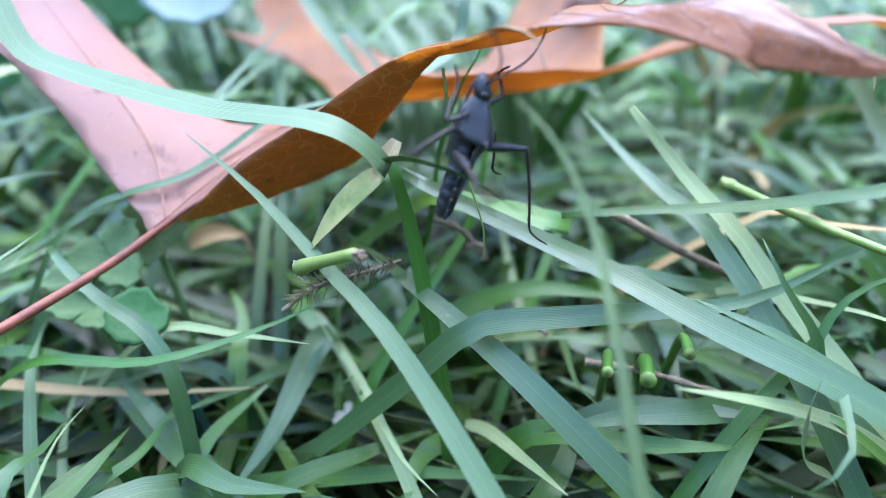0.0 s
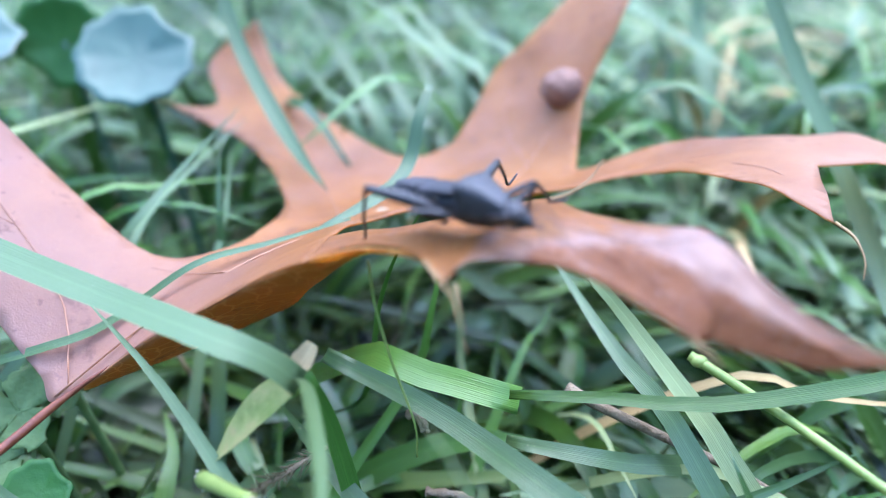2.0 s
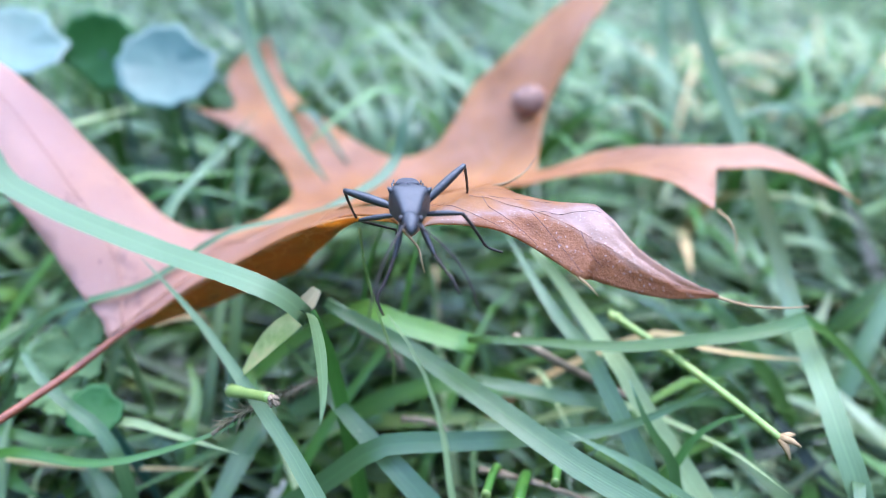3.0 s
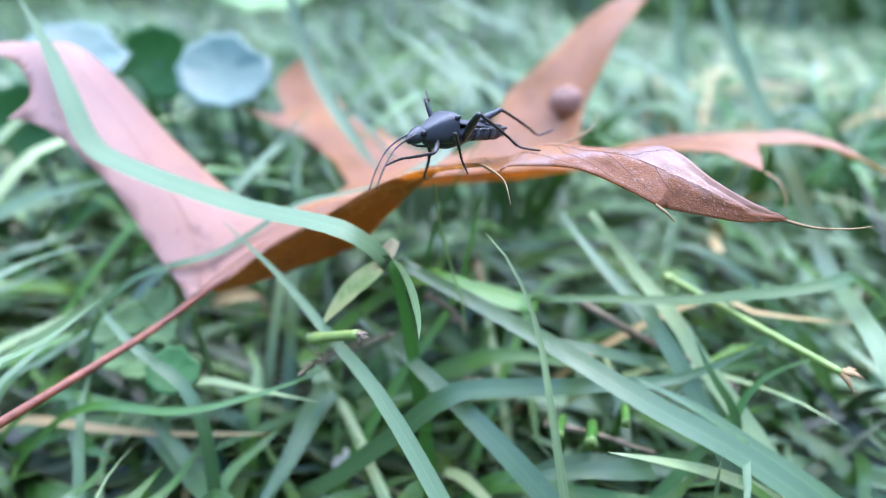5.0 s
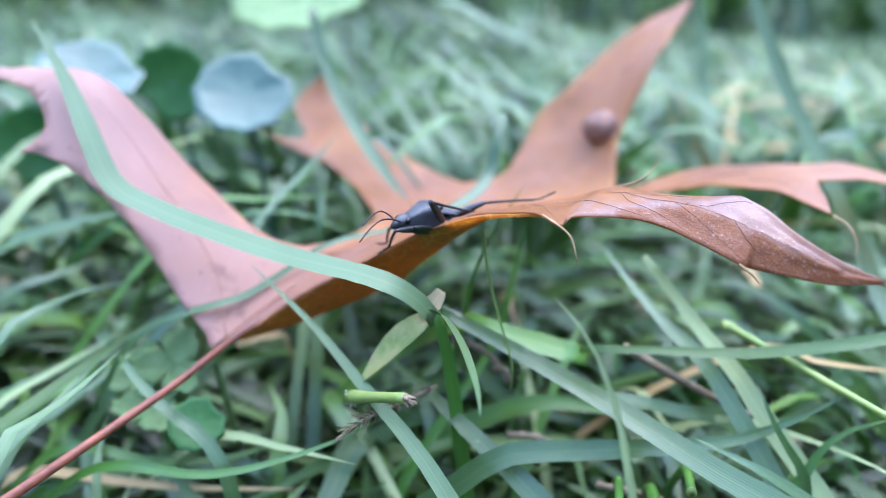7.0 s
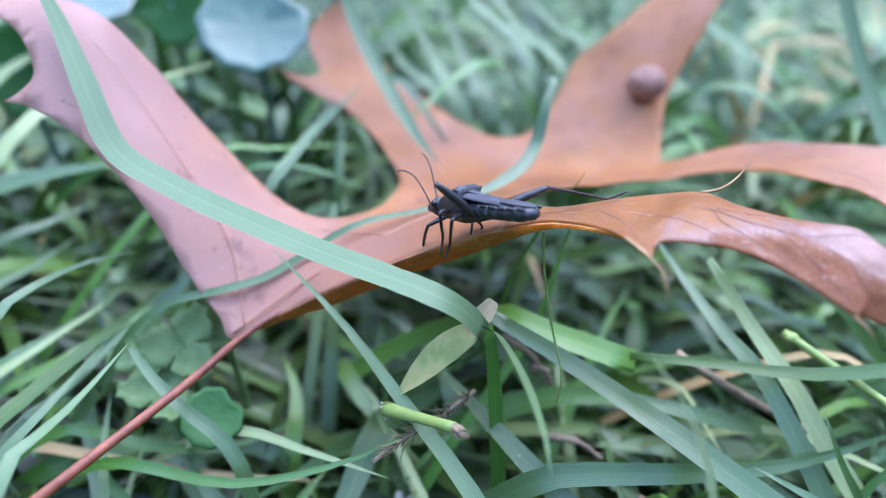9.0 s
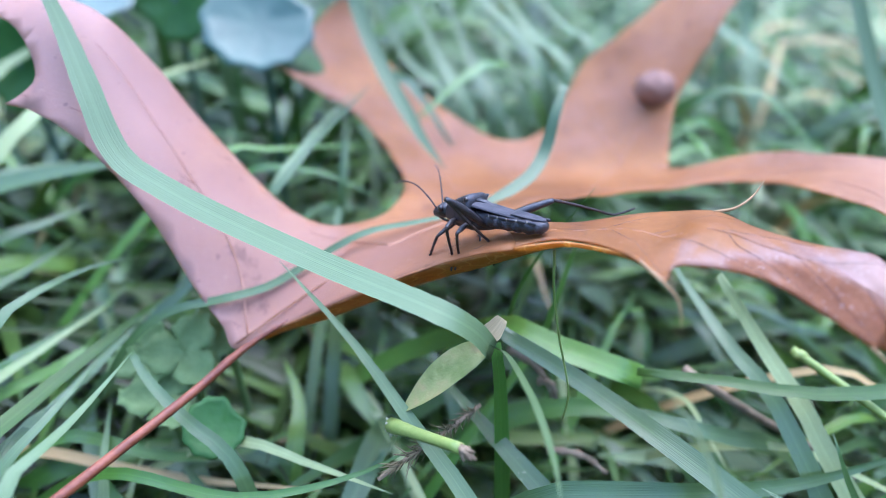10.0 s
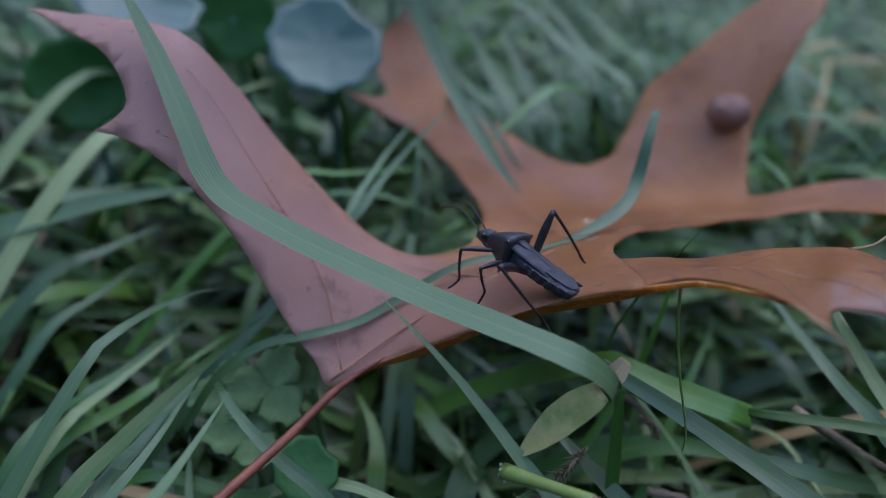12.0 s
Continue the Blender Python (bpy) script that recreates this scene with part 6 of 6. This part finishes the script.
STEPS["hind_right"] = [
    (0, (0.10, -0.22, 0.49), (-0.62, -0.29, 0.77)), (0.5, (-0.15, -0.59, 0.25), (-0.48, 0.04, -0.09)), (1, (-0.21, -0.29, 0.47), (0.04, -0.30, -0.27)), (1.5, (0.01, -0.59, 0.26), (-0.55, -0.62, -0.28)),
    (2, (-0.43, -0.50, 0.15), (-0.88, -0.22, -0.43)), (2.5, (-0.37, -0.53, 0.19), (-0.90, -0.30, -0.34)), (3, (-0.37, -0.60, -0.02), (-0.96, -0.51, -0.52)), (3.5, (-0.13, -0.66, 0.10), (-0.65, -0.76, -0.48)),
    (4.2, (-0.45, -0.48, 0.15), (-0.90, -0.85, -0.30)), (4.8, (-0.62, -0.05, 0.18), (-1.20, -0.10, -0.10)), (5.3, (-0.36, 0.34, 0.21), (-1.10, 0.23, -0.02)),
    (5.5, (-0.36, 0.34, 0.21), (-1.10, 0.23, -0.02)), (5.7, (-0.62, -0.08, 0.18), (-1.20, -0.20, -0.12)), (5.85, (-0.42, -0.50, 0.20), (-0.85, -1.00, -0.06)), (6, (-0.03, -0.61, 0.24), (-0.30, -1.29, -0.04)),
    (6.15, (-0.40, -0.50, 0.20), (-0.80, -1.05, -0.05)), (6.3, (-0.60, -0.15, 0.18), (-1.20, -0.32, -0.12)), (6.5, (-0.55, 0.14, 0.17), (-1.22, -0.02, -0.19)), (7, (-0.42, 0.29, 0.21), (-1.19, 0.41, 0.26)),
    (9, (-0.50, -0.42, 0.16), (-0.70, -1.15, -0.00)), (9.5, (-0.52, -0.39, 0.16), (-0.83, -1.09, 0.01)), (10, (-0.52, -0.38, 0.16), (-0.84, -1.07, -0.02)), (10.5, (-0.29, -0.55, 0.23), (-0.57, -1.14, -0.20)),
    (11, (-0.54, -0.10, 0.28), (-0.95, -0.67, -0.05)), (11.5, (-0.34, -0.06, 0.45), (-0.54, -0.61, -0.07)), (12, (-0.04, -0.16, 0.52), (-0.28, -0.67, -0.02)),
]
# seconds and the way in which each antenna points
FEEL = {}
FEEL["left"] = [(0, (0.60, 0.79, -0.09)), (0.5, (-0.01, 0.43, -0.90)), (0.8, (0.42, -0.88, -0.20)), (1, (0.28, 0.44, -0.86)),
    (1.25, (0.28, 0.63, -0.72)), (1.5, (0.90, -0.01, -0.44)), (2, (0.76, -0.63, 0.16)), (2.5, (0.96, -0.23, -0.14)), (3, (0.45, 0.57, -0.68)), (3.5, (0.87, 0.44, 0.23)), (5.5, (0.76, 0.31, -0.57)),
    (6, (0.86, -0.47, 0.20)), (6.5, (0.66, 0.67, 0.34)), (7, (0.90, 0.42, -0.12)), (9, (0.88, -0.35, 0.32)), (9.5, (0.88, -0.39, 0.27)), (10, (0.93, -0.32, 0.16)),
    (10.5, (0.99, 0.01, -0.13)), (11, (0.76, 0.34, -0.56)), (11.5, (0.89, 0.18, 0.41)), (12, (0.95, -0.27, -0.18)),]
FEEL["right"] = [(0, (0.63, -0.70, 0.34)), (0.5, (0.38, -0.89, 0.26)), (0.8, (0.57, 0.82, -0.02)), (1, (0.67, -0.17, -0.72)),
    (1.25, (0.56, -0.52, -0.65)), (1.5, (0.97, -0.09, -0.21)), (2, (0.73, -0.65, 0.20)), (2.5, (0.88, -0.44, -0.18)), (3, (0.69, -0.33, -0.64)), (3.5, (0.73, -0.10, -0.67)), (5.5, (0.89, 0.39, -0.23)),
    (6, (0.99, 0.08, 0.13)), (6.5, (0.27, -0.96, -0.06)), (7, (0.86, 0.51, 0.05)), (9, (0.69, -0.50, 0.52)), (9.5, (0.61, -0.56, 0.55)), (10, (0.65, -0.66, 0.38)),
    (10.5, (0.99, -0.10, 0.04)), (11, (0.45, -0.89, -0.02)), (11.5, (0.85, -0.52, -0.10)), (12, (0.94, -0.32, -0.07)),]


def eased(rows, most=70):
    """The rows, with steps put between two that are more than so many degrees apart."""
    out = [rows[0]]
    for t1, m1 in rows[1:]:
        t0, m0 = out[-1]
        a, b = m0.to_quaternion(), m1.to_quaternion()
        b.make_compatible(a)
        turn = math.degrees(a.rotation_difference(b).angle)
        n = int(min(turn, 360 - turn) // most) + 1
        for k in range(1, n):
            u = k / n
            out.append((t0 + (t1 - t0) * u, Matrix.Translation(m0.translation.lerp(m1.translation, u)) @ a.slerp(b, u).to_matrix().to_4x4()))
        out.append((t1, m1))
    return out


def swung(rows):
    """The ways of thigh and shin, each swung from row to row in steps of a tenth of a second."""
    out = [rows[0]]
    for (t0, a0, b0), (t1, a1, b1) in zip(rows, rows[1:]):
        n = max(1, round((t1 - t0) * 10))
        for k in range(1, n + 1):
            u = k / n
            out.append((t0 + (t1 - t0) * u, a0.slerp(a1, u, a1), b0.slerp(b1, u, b1)))
    return out


def framed(root, x, y):
    """A pose at root with its x axis along x and its y axis near y."""
    x = x.normalized()
    z = x.cross(y).normalized()
    return Matrix.Translation(root) @ Matrix((x, z.cross(x), z)).transposed().to_4x4()


def motions(bug, legs, feelers, tip):
    down = Matrix.Translation((0, 0, -0.0030))
    walk(bug, eased([(t, Matrix.Translation(cm(x, y, z)) @ pose(0, 0, 0, 0, 0, psi) @ pose(0, 0, 0, 0, -pitch, 0) @ pose(0, 0, 0, roll) @ down) for t, x, y, z, psi, pitch, roll in BUG]))
    middle = Vector((0, 0, 0.30))
    for leg, lower, root, thigh, name in legs:
        upper_rows, lower_rows, hinge = [], [], None
        for t, x, along in swung([(t, (Vector(knee) + middle - root).normalized(), (Vector(ankle) - Vector(knee)).normalized()) for t, knee, ankle in STEPS[name]]):
            bend = x.cross(along)
            if hinge is not None and (bend.length < 0.15 or bend.dot(hinge) < 0):
                bend = hinge if bend.length < 0.15 else -bend
            hinge = bend.normalized()
            m = framed(root * 0.01, x, hinge)
            local = m.to_3x3().inverted() @ along
            upper_rows.append((t, m))
            lower_rows.append((t, Matrix.Translation((thigh * 0.01, 0, 0)) @ Matrix.Rotation(math.atan2(-local.z, local.x), 4, "Y")))
        walk(leg, eased(upper_rows))
        walk(lower, eased(lower_rows))
    for ant, root, name in feelers:
        walk(ant, eased([(t, framed(root * 0.01, Vector(d), Vector((0, 0, 1)).cross(Vector(d)) + Vector((0, 0.02, 0)))) for t, d in FEEL[name]]))
    rest = Matrix.Translation(cm(-0.52, 5.92, 3.5))
    walk(tip, [(0.0, rest @ pose(0, 0, 0, 0, 0, 30)), (0.25, rest @ pose(0, 0, 0, 0, 0, 23)), (0.5, rest @ pose(0, 0, 0, 0, 0, 13)), (0.8, rest @ pose(0, 0, 0, -4, 0, 4)), (1.0, rest), (12.0, rest)])


build_ground()
build_backdrop()
build_oak_leaf()
bug, legs, feelers = build_bug()
build_blades()
build_field()
build_stalks()
tip = build_bend_tip()
build_sprig()
build_litter()
build_dead_leaf()
build_weeds()
lawn("lawn_under_leaf", 3000, 0.17, (0.0, 0.20), 0.065, 0.0027, 6, 11, (8, 55), "matted green lawn blades under the fallen leaf, darkened for its shade")
lawn("lawn_behind", 5200, -0.75, (0.17, 0.80), 0.12, 0.0046, 5, 12, (20, 75), "dense green lawn blades behind the leaf", dense=1.4, material=LAWN_FAR, lean=0.5)
lawn("lawn_bleached", 1100, 0.20, (0.17, 0.62), 0.085, 0.0042, 5, 16, (15, 70), "thin half-bleached lawn blades beside the fallen leaf", material=LAWN_PALE, lean=0.4, shift=0.27)
lawn("lawn_mint", 1000, 0.055, (0.05, 0.21), 0.055, 0.0036, 6, 17, (10, 60), "pale blue-green lawn blades behind the tip of the leaf", material=LAWN_MINT, lean=0.3, shift=0.105)
lawn("lawn_far", 12000, -0.75, (0.7, 4.0), 0.12, 0.0075, 4, 13, (30, 80), "far green lawn", limit=False, dense=1.3, material=LAWN_FAR, lean=0.4)
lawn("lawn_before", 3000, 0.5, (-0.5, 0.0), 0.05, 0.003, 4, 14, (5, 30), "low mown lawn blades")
lawn("lawn_beside", 6000, 0.9, (-0.7, 0.7), 0.085, 0.0042, 4, 18, (20, 70), "green lawn blades on all sides of the fallen leaf", material=LAWN_FAR, clear=0.28)
lawn("lawn_round", 40000, 4.5, (-4.5, 4.5), 0.12, 0.012, 3, 15, (25, 75), "wide green lawn all round", limit=False, material=LAWN_FAR, clear=0.6)
motions(bug, legs, feelers, tip)
